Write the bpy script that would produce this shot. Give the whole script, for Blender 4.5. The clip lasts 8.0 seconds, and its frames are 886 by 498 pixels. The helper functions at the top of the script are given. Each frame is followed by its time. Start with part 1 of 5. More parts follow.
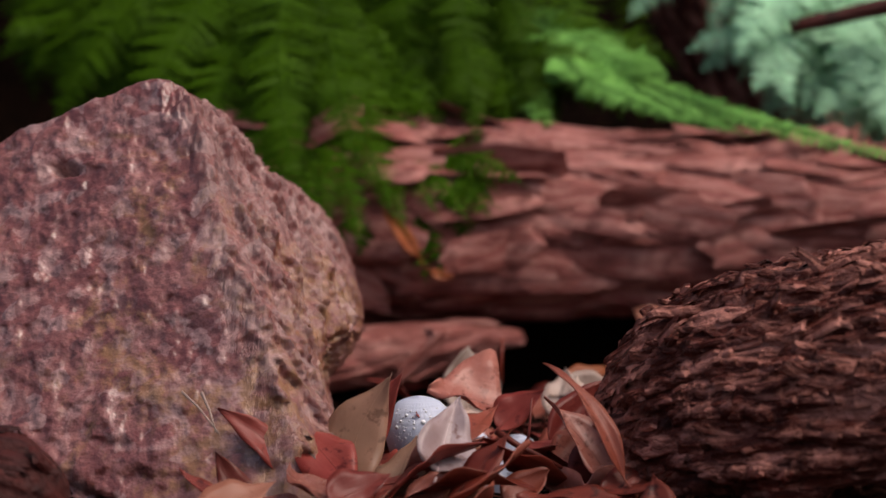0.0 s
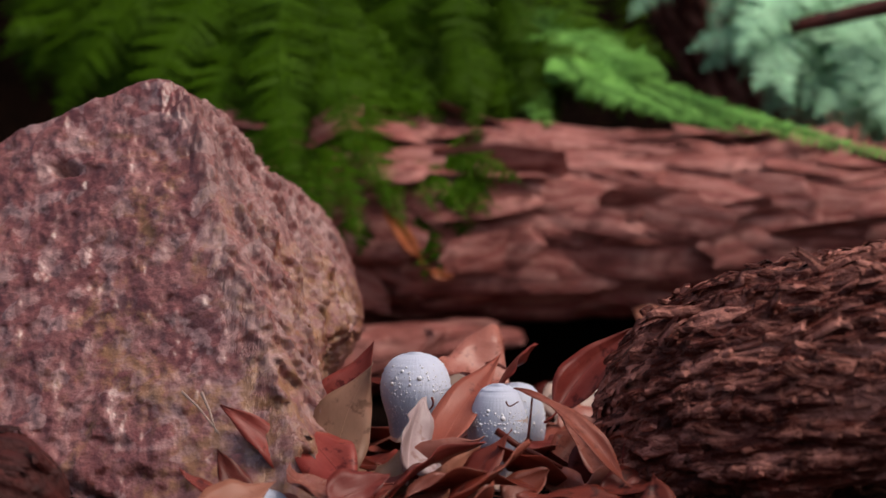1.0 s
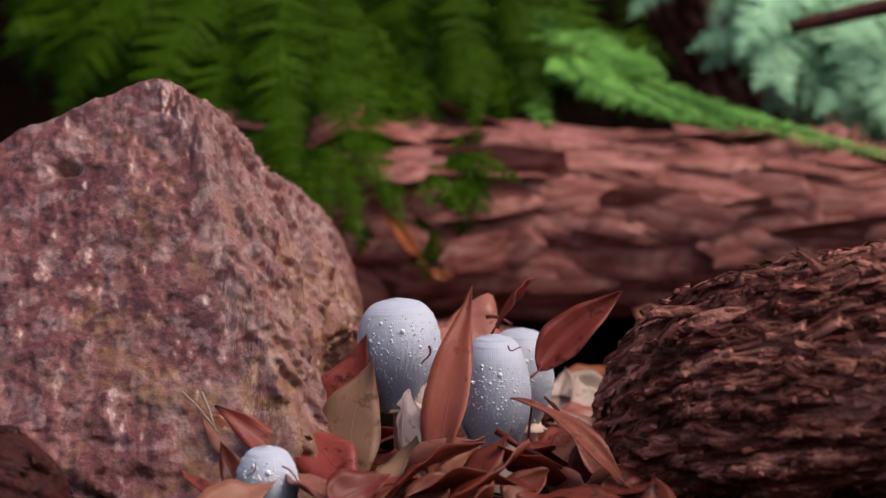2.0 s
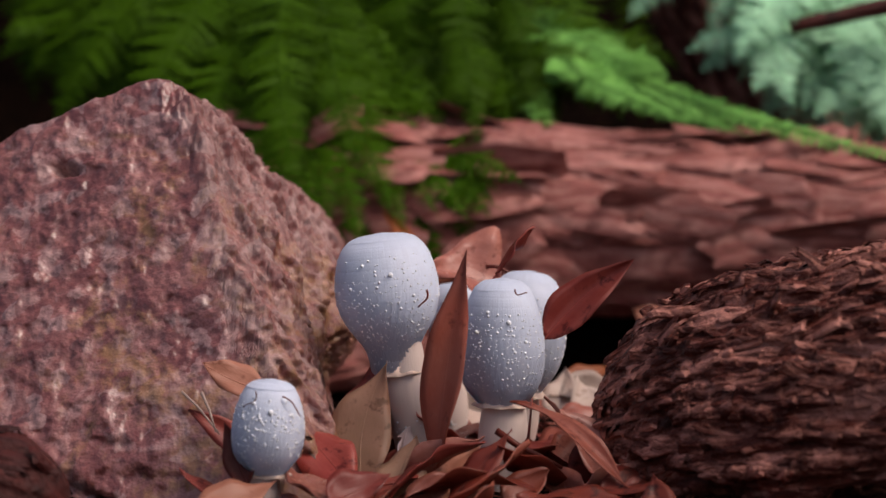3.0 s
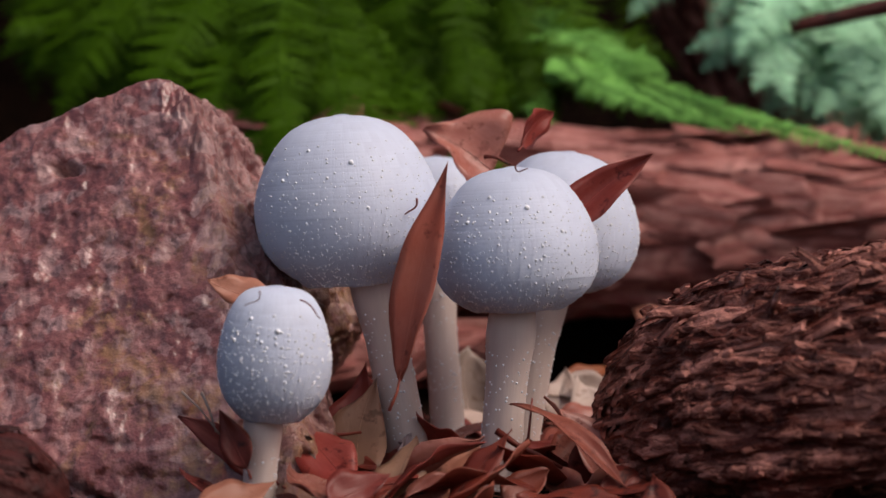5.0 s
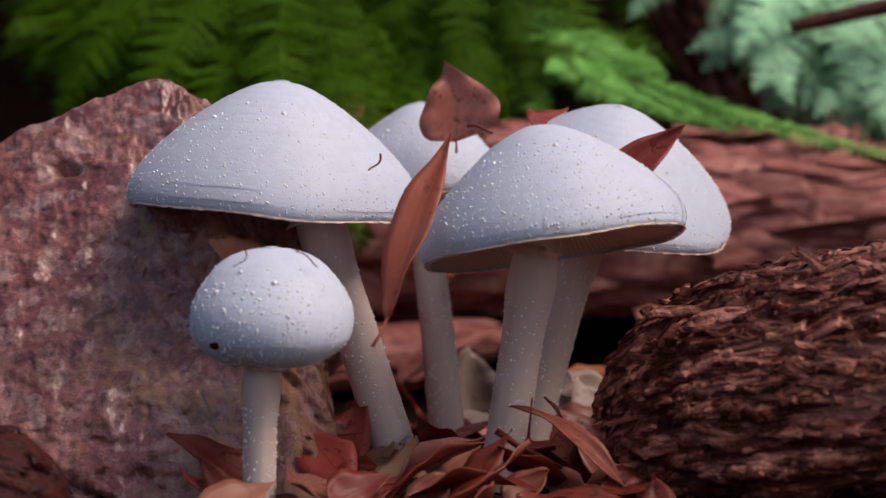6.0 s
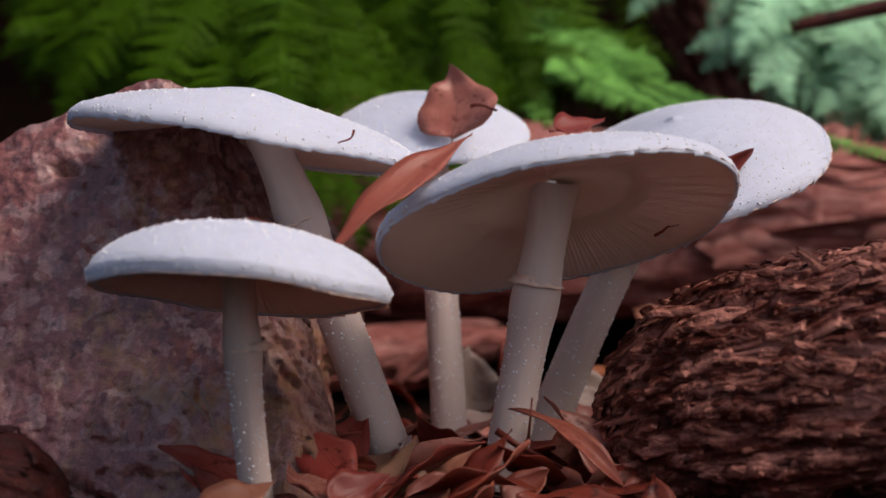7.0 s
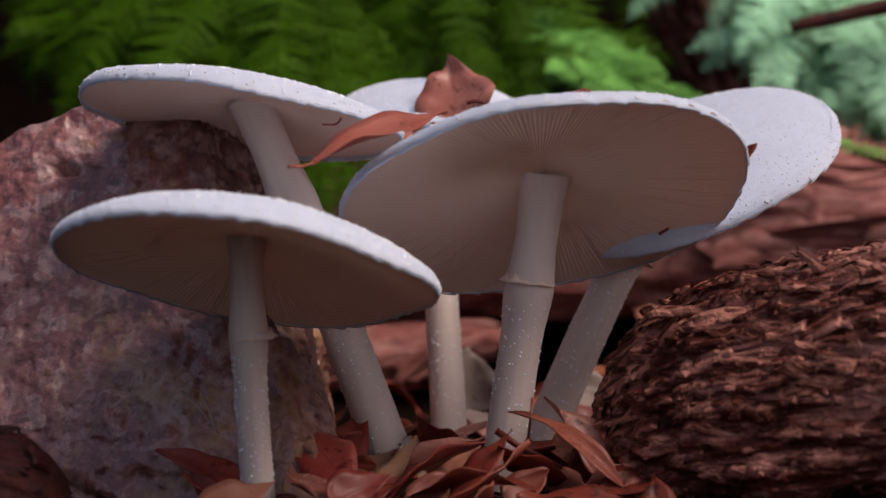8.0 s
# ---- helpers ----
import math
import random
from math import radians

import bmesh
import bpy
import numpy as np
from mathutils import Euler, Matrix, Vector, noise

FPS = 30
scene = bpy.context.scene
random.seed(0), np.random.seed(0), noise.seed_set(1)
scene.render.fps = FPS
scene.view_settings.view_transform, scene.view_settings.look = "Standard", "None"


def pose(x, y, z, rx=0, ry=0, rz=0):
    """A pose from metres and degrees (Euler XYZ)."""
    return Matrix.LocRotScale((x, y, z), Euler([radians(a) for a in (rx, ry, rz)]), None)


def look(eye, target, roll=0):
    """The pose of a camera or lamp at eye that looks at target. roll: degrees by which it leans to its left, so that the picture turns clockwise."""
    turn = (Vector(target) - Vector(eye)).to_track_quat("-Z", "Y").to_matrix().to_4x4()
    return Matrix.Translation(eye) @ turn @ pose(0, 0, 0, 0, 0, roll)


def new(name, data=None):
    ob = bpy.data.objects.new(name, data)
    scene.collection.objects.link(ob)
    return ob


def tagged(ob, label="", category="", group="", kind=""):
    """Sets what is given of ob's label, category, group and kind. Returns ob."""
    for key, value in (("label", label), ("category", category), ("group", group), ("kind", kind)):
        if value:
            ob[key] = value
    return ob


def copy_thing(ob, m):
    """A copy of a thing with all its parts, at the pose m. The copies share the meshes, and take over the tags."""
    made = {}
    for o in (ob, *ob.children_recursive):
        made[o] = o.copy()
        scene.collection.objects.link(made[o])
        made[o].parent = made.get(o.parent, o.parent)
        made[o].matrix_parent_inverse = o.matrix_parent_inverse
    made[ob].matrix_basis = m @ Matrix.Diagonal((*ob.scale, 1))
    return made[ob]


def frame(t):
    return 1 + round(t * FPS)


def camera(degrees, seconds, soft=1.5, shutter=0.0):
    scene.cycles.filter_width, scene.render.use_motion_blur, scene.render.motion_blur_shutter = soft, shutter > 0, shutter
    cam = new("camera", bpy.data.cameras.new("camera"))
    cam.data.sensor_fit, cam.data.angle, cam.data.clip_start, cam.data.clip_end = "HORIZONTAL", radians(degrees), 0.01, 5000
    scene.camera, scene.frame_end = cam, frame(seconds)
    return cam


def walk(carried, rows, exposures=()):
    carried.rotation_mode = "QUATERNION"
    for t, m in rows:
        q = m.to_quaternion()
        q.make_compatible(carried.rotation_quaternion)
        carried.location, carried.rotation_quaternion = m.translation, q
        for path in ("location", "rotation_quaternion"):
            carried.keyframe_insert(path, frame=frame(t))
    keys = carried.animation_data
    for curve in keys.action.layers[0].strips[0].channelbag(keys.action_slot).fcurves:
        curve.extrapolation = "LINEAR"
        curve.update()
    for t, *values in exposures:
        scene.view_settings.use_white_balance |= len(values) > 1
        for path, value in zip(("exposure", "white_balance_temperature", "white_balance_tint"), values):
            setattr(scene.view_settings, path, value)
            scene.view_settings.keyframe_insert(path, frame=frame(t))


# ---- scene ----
# camera: it stands still, low over the litter, with the focus on the mushrooms
cam = camera(30, 8.0, soft=1.5)
cam.data.dof.use_dof = True
cam.data.dof.focus_distance = 0.58
cam.data.dof.aperture_fstop = 9.5
VIEW = look((0.0, 0.0, 0.105), (0.0, 0.585, 0.0788))
walk(cam, [(0.0, VIEW), (8.0, VIEW)], exposures=((0.0, -0.26, 7250, 18), (8.0, -0.26, 7250, 18)))

# world: soft overcast light from above, a little from behind and from the right
world = bpy.data.worlds.new("sky")
scene.world = world
world.use_nodes = True
SUN_EL, SUN_AZ = radians(55), radians(111)
sky = world.node_tree.nodes.new("ShaderNodeTexSky")
sky.sky_type = "NISHITA"
sky.sun_disc = False
sky.dust_density, sky.ozone_density = 4.0, 0.4
sky.sun_elevation, sky.sun_rotation = SUN_EL, SUN_AZ
world.node_tree.links.new(sky.outputs[0], world.node_tree.nodes["Background"].inputs[0])
world.node_tree.nodes["Background"].inputs[1].default_value = 0.15
sun = new("sun", bpy.data.lights.new("sun", "SUN"))
sun.data.energy, sun.data.angle, sun.data.color = 2.2, radians(32), (1.0, 0.975, 0.96)
to_sun = Vector((math.sin(SUN_AZ) * math.cos(SUN_EL), math.cos(SUN_AZ) * math.cos(SUN_EL), math.sin(SUN_EL)))
sun.matrix_world = look(to_sun * 5, (0, 0, 0))


# ---- materials ----
class Nodes:
    """A small builder for node materials."""

    def __init__(self, name):
        self.mat = bpy.data.materials.new(name)
        self.mat.use_nodes = True
        self.tree = self.mat.node_tree
        self.bsdf = self.tree.nodes["Principled BSDF"]
        self.coord = self.tree.nodes.new("ShaderNodeTexCoord").outputs["Object"]

    def add(self, kind, **values):
        n = self.tree.nodes.new(kind)
        for k, v in values.items():
            n.inputs[k].default_value = v
        return n

    def link(self, a, b):
        self.tree.links.new(a, b)

    def stretched(self, sx, sy, sz):
        m = self.add("ShaderNodeMapping")
        m.inputs["Scale"].default_value = (sx, sy, sz)
        self.link(self.coord, m.inputs["Vector"])
        return m.outputs[0]

    def noise(self, scale, detail=4.0, rough=0.6, vec=None, distort=0.0):
        n = self.add("ShaderNodeTexNoise", Scale=scale, Detail=detail, Roughness=rough, Distortion=distort)
        self.link(vec or self.coord, n.inputs["Vector"])
        return n.outputs[0]

    def cells(self, scale, vec=None):
        n = self.add("ShaderNodeTexVoronoi", Scale=scale)
        self.link(vec or self.coord, n.inputs["Vector"])
        return n

    def ramp(self, fac, *stops):
        r = self.add("ShaderNodeValToRGB")
        e = r.color_ramp.elements
        while len(e) < len(stops):
            e.new(0.5)
        for el, (pos, col) in zip(e, stops):
            el.position = pos
            el.color = (*col, 1) if len(col) == 3 else col
        self.link(fac, r.inputs[0])
        return r.outputs[0]

    def mix(self, fac, a, b, mode="MIX"):
        m = self.tree.nodes.new("ShaderNodeMix")
        m.data_type, m.blend_type = "RGBA", mode
        for sock, v in ((m.inputs[0], fac), (m.inputs[6], a), (m.inputs[7], b)):
            if isinstance(v, (int, float)):
                sock.default_value = v
            elif isinstance(v, tuple):
                sock.default_value = (*v, 1)
            else:
                self.link(v, sock)
        return m.outputs[2]

    def color(self, c):
        self.link(c, self.bsdf.inputs["Base Color"])

    def gloss(self, fac, lo, hi):
        m = self.add("ShaderNodeMapRange")
        m.inputs["To Min"].default_value, m.inputs["To Max"].default_value = lo, hi
        self.link(fac, m.inputs[0])
        self.link(m.outputs[0], self.bsdf.inputs["Roughness"])

    def bump(self, strength, distance, *heights, last=None):
        for h in heights:
            b = self.add("ShaderNodeBump", Strength=strength, Distance=distance)
            self.link(h, b.inputs["Height"])
            if last:
                self.link(last, b.inputs["Normal"])
            last = b.outputs[0]
        self.link(last, self.bsdf.inputs["Normal"])

    def math(self, op, a, b=None):
        m = self.tree.nodes.new("ShaderNodeMath")
        m.operation = op
        for sock, v in ((m.inputs[0], a), (m.inputs[1], b)):
            if isinstance(v, (int, float)):
                sock.default_value = v
            elif v is not None:
                self.link(v, sock)
        return m.outputs[0]

    def rounded(self, cap, strength, outside):
        """One smooth relief over all the pieces of a cap: that of the egg that touches its top and passes through the point."""
        tc = self.tree.nodes.new("ShaderNodeTexCoord")
        tc.object = cap
        xyz = self.tree.nodes.new("ShaderNodeSeparateXYZ")
        self.link(tc.outputs["Object"], xyz.inputs[0])
        x, y, z = xyz.outputs
        z = self.math("MAXIMUM", self.math("MULTIPLY", z, -0.7), 0.0004)
        flat = self.math("ADD", self.math("MULTIPLY", x, x), self.math("MULTIPLY", y, y))
        tall = self.math("MULTIPLY", z, z)
        egg = self.math("DIVIDE", self.math("ADD", flat, tall), self.math("MULTIPLY", z, 2.0))
        a = self.math("DIVIDE", flat, tall)
        steep = self.math("SUBTRACT", 1.0, a)
        grade = self.math("SQRT", self.math("ADD", a, self.math("MULTIPLY", self.math("MULTIPLY", steep, steep), 0.1225)))
        b = self.add("ShaderNodeBump", Strength=strength)
        b.invert = outside
        self.link(egg, b.inputs["Height"])
        self.link(self.math("DIVIDE", 1.0, grade), b.inputs["Distance"])
        return b.outputs[0]

    def scatter(self):
        """Shifts the pattern from object to object."""
        info = self.add("ShaderNodeObjectInfo")
        v = self.add("ShaderNodeVectorMath")
        v.operation = "MULTIPLY_ADD"
        v.inputs[1].default_value = (37.0, 53.0, 71.0)
        self.link(info.outputs["Random"], v.inputs[0])
        self.link(self.coord, v.inputs[2])
        self.coord = v.outputs[0]

    def lets_through(self, col, share):
        """Thin flesh: part of the light passes through it."""
        t = self.add("ShaderNodeBsdfTranslucent")
        if self.bsdf.inputs["Normal"].is_linked:
            self.link(self.bsdf.inputs["Normal"].links[0].from_socket, t.inputs["Normal"])
        self.link(self.mix(1.0, col, (1.0, 0.88, 0.76), "MULTIPLY"), t.inputs["Color"])
        m = self.add("ShaderNodeMixShader")
        m.inputs[0].default_value = share
        self.link(self.bsdf.outputs[0], m.inputs[1])
        self.link(t.outputs[0], m.inputs[2])
        self.link(m.outputs[0], self.tree.nodes["Material Output"].inputs["Surface"])

    def dull(self, level):
        self.bsdf.inputs["Specular IOR Level"].default_value = level

    def tone(self, col, lo, hi):
        """Varies brightness from object to object."""
        info = self.add("ShaderNodeObjectInfo")
        h = self.add("ShaderNodeHueSaturation")
        m = self.add("ShaderNodeMapRange")
        m.inputs["To Min"].default_value, m.inputs["To Max"].default_value = lo, hi
        self.link(info.outputs["Random"], m.inputs[0])
        self.link(m.outputs[0], h.inputs["Value"])
        self.link(col, h.inputs["Color"])
        return h.outputs[0]


def rock_material():
    n = Nodes("pink_granite")
    warp = n.add("ShaderNodeTexNoise", Scale=70.0, Detail=4.0)
    n.link(n.coord, warp.inputs["Vector"])
    shift = n.add("ShaderNodeVectorMath")
    shift.operation = "MULTIPLY_ADD"
    shift.inputs[1].default_value = (0.016, 0.016, 0.016)
    n.link(warp.outputs["Color"], shift.inputs[0])
    n.link(n.coord, shift.inputs[2])

    def crystals(scale, *stops):
        xyz = n.tree.nodes.new("ShaderNodeSeparateXYZ")
        n.link(n.cells(scale, shift.outputs[0]).outputs["Color"], xyz.inputs[0])
        return n.ramp(xyz.outputs[0], *stops)

    base = n.ramp(n.noise(48, 9, 0.72, distort=0.5), (0.36, (0.105, 0.024, 0.022)), (0.5, (0.22, 0.066, 0.058)), (0.64, (0.35, 0.150, 0.134)))
    c = n.mix(0.28, base, crystals(170, (0.1, (0.12, 0.03, 0.035)), (0.5, (0.26, 0.092, 0.084)), (0.78, (0.36, 0.18, 0.165)), (0.92, (0.58, 0.43, 0.42))))
    speck = n.ramp(n.noise(330, 5, 0.75), (0.36, (0.74, 0.70, 0.70)), (0.5, (0.98, 0.98, 0.98)), (0.64, (1.3, 1.34, 1.34)))
    c = n.mix(1.0, c, speck, "MULTIPLY")
    blotch = n.ramp(n.noise(75, 5, 0.6, distort=0.8), (0.54, (0, 0, 0)), (0.66, (0.7, 0.7, 0.7)))
    c = n.mix(blotch, c, (0.48, 0.30, 0.28))
    xyz = n.tree.nodes.new("ShaderNodeSeparateXYZ")
    n.link(n.coord, xyz.inputs[0])
    side = n.math("ADD", xyz.outputs[0], n.math("MULTIPLY", n.math("SUBTRACT", xyz.outputs[2], 0.097), 0.33))
    broken = n.ramp(n.math("ADD", n.math("MULTIPLY", side, 12.0), n.math("MULTIPLY", n.noise(40, 4, 0.6), 0.3)), (0.36, (0, 0, 0)), (0.46, (1, 1, 1)))
    fibre = n.noise(1.0, 6, 0.7, vec=n.stretched(260, 260, 26), distort=0.5)
    fibres = n.ramp(fibre, (0.54, (0, 0, 0)), (0.66, (0.7, 0.7, 0.7)))
    c = n.mix(n.mix(broken, (0, 0, 0), fibres), c, (0.45, 0.28, 0.26))
    # low parts of the fibre relief painted dark, as the shade in its grooves
    furrow_shade = n.ramp(fibre, (0.34, (0.6, 0.6, 0.6)), (0.43, (0, 0, 0)))
    c = n.mix(n.mix(broken, (0, 0, 0), furrow_shade), c, (0.10, 0.032, 0.025))
    dark = n.ramp(n.noise(120, 6, 0.7), (0.36, (0.8, 0.8, 0.8)), (0.44, (0, 0, 0)))
    c = n.mix(dark, c, (0.085, 0.026, 0.026))
    foot = n.math("MINIMUM", n.math("MAXIMUM", n.math("MULTIPLY", n.math("SUBTRACT", 0.022, xyz.outputs[2]), 3.0), 0.0), 0.08)
    ochre = n.ramp(n.math("ADD", n.noise(19, 6, 0.75, distort=0.4), foot), (0.53, (0, 0, 0)), (0.62, (1, 1, 1)))
    fine = n.ramp(n.noise(160, 5, 0.7), (0.42, (0, 0, 0)), (0.58, (0.7, 0.7, 0.7)))
    c = n.mix(n.mix(ochre, (0, 0, 0), fine), c, (0.34, 0.17, 0.065))
    n.color(c)
    n.gloss(n.noise(260, 3), 0.2, 0.5)
    n.dull(0.8)
    thread = n.noise(1.0, 5, 0.65, vec=n.stretched(620, 620, 60), distort=0.4)
    half = (0.5, 0.5, 0.5)
    n.bump(0.6, 0.0016, n.mix(broken, n.noise(90, 4, 0.5), half), n.mix(broken, n.noise(240, 2, 0.5), half))
    smooth_face = n.bsdf.inputs["Normal"].links[0].from_socket
    n.bump(0.7, 0.0016, n.mix(broken, half, fibre), n.mix(broken, half, thread), last=smooth_face)
    return n.mat


def bark_material(name, dark, mid, light, pale=0.64):
    n = Nodes(name)
    v = n.stretched(25, 130, 130)
    grain = n.noise(1.0, 6, 0.65, vec=v)
    c = n.ramp(grain, (0.30, dark), (0.46, mid), (pale, light))
    spots = n.ramp(n.noise(60, 5, 0.6), (0.55, (0, 0, 0)), (0.72, (1, 1, 1)))
    c = n.mix(spots, c, tuple(0.55 * a for a in mid))
    n.color(n.tone(c, 0.85, 1.15))
    n.gloss(grain, 0.35, 0.7)
    n.dull(0.24)
    n.bump(0.9, 0.0016, grain, n.noise(500, 4, 0.6))
    return n.mat


def leaf_material(name, a, b, spot, rough=0.35):
    n = Nodes(name)
    c = n.mix(n.ramp(n.noise(45, 4, 0.6), (0.35, (0, 0, 0)), (0.65, (1, 1, 1))), a, b)
    s = n.ramp(n.noise(170, 4, 0.65), (0.58, (0, 0, 0)), (0.68, (1, 1, 1)))
    c = n.tone(n.mix(s, c, spot), 0.7, 1.2)
    n.color(c)
    n.gloss(n.noise(120, 3), rough - 0.08, rough + 0.2)
    n.dull(0.3)
    n.lets_through(c, 0.25)
    vein = n.noise(1.0, 3, 0.5, vec=n.stretched(250, 900, 300))
    n.bump(0.35, 0.0005, vein, n.noise(90, 4, 0.6))
    return n.mat


def cap_material(cap):
    n = Nodes("white_cap_skin")
    n.scatter()
    c = n.mix(n.ramp(n.noise(60, 4, 0.6), (0.4, (0, 0, 0)), (0.7, (1, 1, 1))), (0.70, 0.78, 0.94), (0.65, 0.72, 0.87))
    s = n.ramp(n.noise(420, 2, 0.5), (0.78, (0, 0, 0)), (0.83, (1, 1, 1)))
    c = n.mix(s, c, (0.38, 0.36, 0.40))
    n.color(c)
    n.gloss(n.noise(200, 2), 0.45, 0.65)
    n.bump(0.2, 0.0003, n.noise(700, 3, 0.6), last=n.rounded(cap, 0.85, True))
    n.lets_through(c, 0.28)
    return n.mat


def gill_material():
    n = Nodes("cream_gills")
    c = n.mix(n.noise(90, 3, 0.5), (0.86, 0.63, 0.52), (0.91, 0.72, 0.62))
    n.color(c)
    n.bsdf.inputs["Roughness"].default_value = 0.7
    n.lets_through(c, 0.15)
    return n.mat


def stem_material():
    n = Nodes("pale_stem")
    v = n.stretched(400, 400, 30)
    f = n.noise(1.0, 4, 0.6, vec=v)
    c = n.mix(f, (0.62, 0.49, 0.44), (0.71, 0.59, 0.54))
    n.color(c)
    n.gloss(f, 0.45, 0.65)
    n.bump(0.35, 0.0005, f)
    return n.mat


def dew_material():
    n = Nodes("dew_painted_bright")
    # opaque near-white instead of clear water: the drops' sparkle is in the colour
    n.bsdf.inputs["Base Color"].default_value = (0.88, 0.90, 0.94, 1)
    n.bsdf.inputs["Roughness"].default_value = 0.04
    n.bsdf.inputs["IOR"].default_value = 1.4
    n.bsdf.inputs["Specular IOR Level"].default_value = 0.8
    return n.mat


def fern_material(name, a, b):
    n = Nodes(name)
    c = n.mix(n.noise(30, 4, 0.6), a, b)
    n.color(n.tone(c, 0.75, 1.25))
    n.bsdf.inputs["Roughness"].default_value = 0.5
    n.dull(0.04)
    n.bump(0.3, 0.0008, n.noise(300, 3))
    return n.mat


def soil_material():
    n = Nodes("soil_shade_black")
    # brown soil taken down to near-black: the deep shade of gaps is in this colour
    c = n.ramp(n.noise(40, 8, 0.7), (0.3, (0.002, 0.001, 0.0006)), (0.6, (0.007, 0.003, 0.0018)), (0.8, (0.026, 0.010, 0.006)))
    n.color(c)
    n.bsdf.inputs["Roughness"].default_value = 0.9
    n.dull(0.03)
    n.bump(0.9, 0.004, n.noise(120, 8, 0.7))
    return n.mat


ROCK = rock_material()
ROTTEN = bark_material("rotten_wood", (0.010, 0.0015, 0.0013), (0.042, 0.006, 0.005), (0.09, 0.014, 0.011))
BARK_BACK = bark_material("red_brown_bark", (0.105, 0.026, 0.021), (0.29, 0.088, 0.074), (0.52, 0.25, 0.215))
BARK_FRONT = bark_material("flaky_brown_bark", (0.012, 0.0018, 0.001), (0.085, 0.013, 0.006), (0.56, 0.23, 0.175), 0.625)
GILL, STEM, DEW = gill_material(), stem_material(), dew_material()
FERN = fern_material("fern_green", (0.017, 0.050, 0.001), (0.048, 0.118, 0.004))
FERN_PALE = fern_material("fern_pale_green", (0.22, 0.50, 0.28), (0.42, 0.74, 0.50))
FERN_BRIGHT = fern_material("fern_bright_green", (0.095, 0.30, 0.045), (0.22, 0.52, 0.13))
SOIL = soil_material()
RED = leaf_material("red_leaf", (0.21, 0.026, 0.020), (0.30, 0.062, 0.048), (0.10, 0.012, 0.010))
RUST = leaf_material("rust_leaf", (0.29, 0.062, 0.038), (0.37, 0.110, 0.075), (0.16, 0.032, 0.02))
TAN = leaf_material("tan_leaf", (0.36, 0.135, 0.085), (0.46, 0.20, 0.135), (0.22, 0.07, 0.042))
# pale colour that paints the wet reflection on the long leaf's base
SHEEN = leaf_material("leaf_painted_sheen", (0.46, 0.33, 0.33), (0.62, 0.50, 0.52), (0.36, 0.22, 0.21), 0.18)
OLIVE = leaf_material("olive_leaf", (0.27, 0.150, 0.092), (0.36, 0.185, 0.125), (0.18, 0.09, 0.055))
PINK = leaf_material("pinkish_leaf", (0.329, 0.098, 0.073), (0.427, 0.171, 0.134), (0.195, 0.056, 0.041), 0.2)
PALE = leaf_material("bleached_leaf", (0.52, 0.38, 0.32), (0.60, 0.48, 0.42), (0.34, 0.22, 0.17))
BROWN = leaf_material("dark_brown_leaf", (0.134, 0.017, 0.011), (0.220, 0.041, 0.024), (0.061, 0.010, 0.007))
ORANGE = leaf_material("orange_leaf", (0.42, 0.10, 0.03), (0.48, 0.15, 0.05), (0.25, 0.05, 0.02))


# ---- mesh helpers ----
def mesh_of(name, verts, faces, mats, slots=None, smooth=True):
    me = bpy.data.meshes.new(name)
    me.from_pydata([tuple(v) for v in verts], [], faces)
    for m in mats:
        me.materials.append(m)
    if slots is not None:
        me.polygons.foreach_set("material_index", slots)
    me.polygons.foreach_set("use_smooth", [smooth] * len(me.polygons))
    me.update()
    return me


def part(name, data, parent, label=""):
    """Links a mesh as one object under a thing or a part."""
    ob = new(name, data)
    ob.parent = parent
    if label:
        tagged(ob, label)
    return ob


def fbm(p, scale, octaves=4, rough=0.5):
    v, amp, tot = 0.0, 1.0, 0.0
    q = Vector(p) * scale
    for _ in range(octaves):
        v += amp * noise.noise(q)
        tot += amp
        amp *= rough
        q = q * 2.03 + Vector((7.1, 3.3, 5.7))
    return v / tot


def tube(points, radii, sides=8, caps=True):
    """Vertices and faces of a tapered tube along a line of points."""
    verts, faces = [], []
    pts = [Vector(p) for p in points]
    for i, p in enumerate(pts):
        d = (pts[min(i + 1, len(pts) - 1)] - pts[max(i - 1, 0)]).normalized()
        side = d.cross(Vector((0.13, 0.31, 0.94)))
        if side.length < 0.05:
            side = d.cross(Vector((1, 0, 0)))
        side.normalize()
        up = side.cross(d)
        for k in range(sides):
            a = 2 * math.pi * k / sides
            verts.append(p + (side * math.cos(a) + up * math.sin(a)) * radii[i])
    for i in range(len(pts) - 1):
        for k in range(sides):
            a, b = i * sides + k, i * sides + (k + 1) % sides
            faces.append((a, b, b + sides, a + sides))
    if caps:
        faces.append(tuple(range(sides))[::-1])
        faces.append(tuple(range(len(verts) - sides, len(verts))))
    return verts, faces


# ---- ground ----
def ground_height(x, y):
    h = 0.012 * fbm((x, y, 0.3), 9.0, 3) - 0.006
    h += 0.07 * max(0.0, min(1.0, (y - 0.97) / 0.10)) ** 2
    return h - 0.02 * math.exp(-((y - 0.86) / 0.14) ** 2 - ((x - 0.08) / 0.2) ** 2)


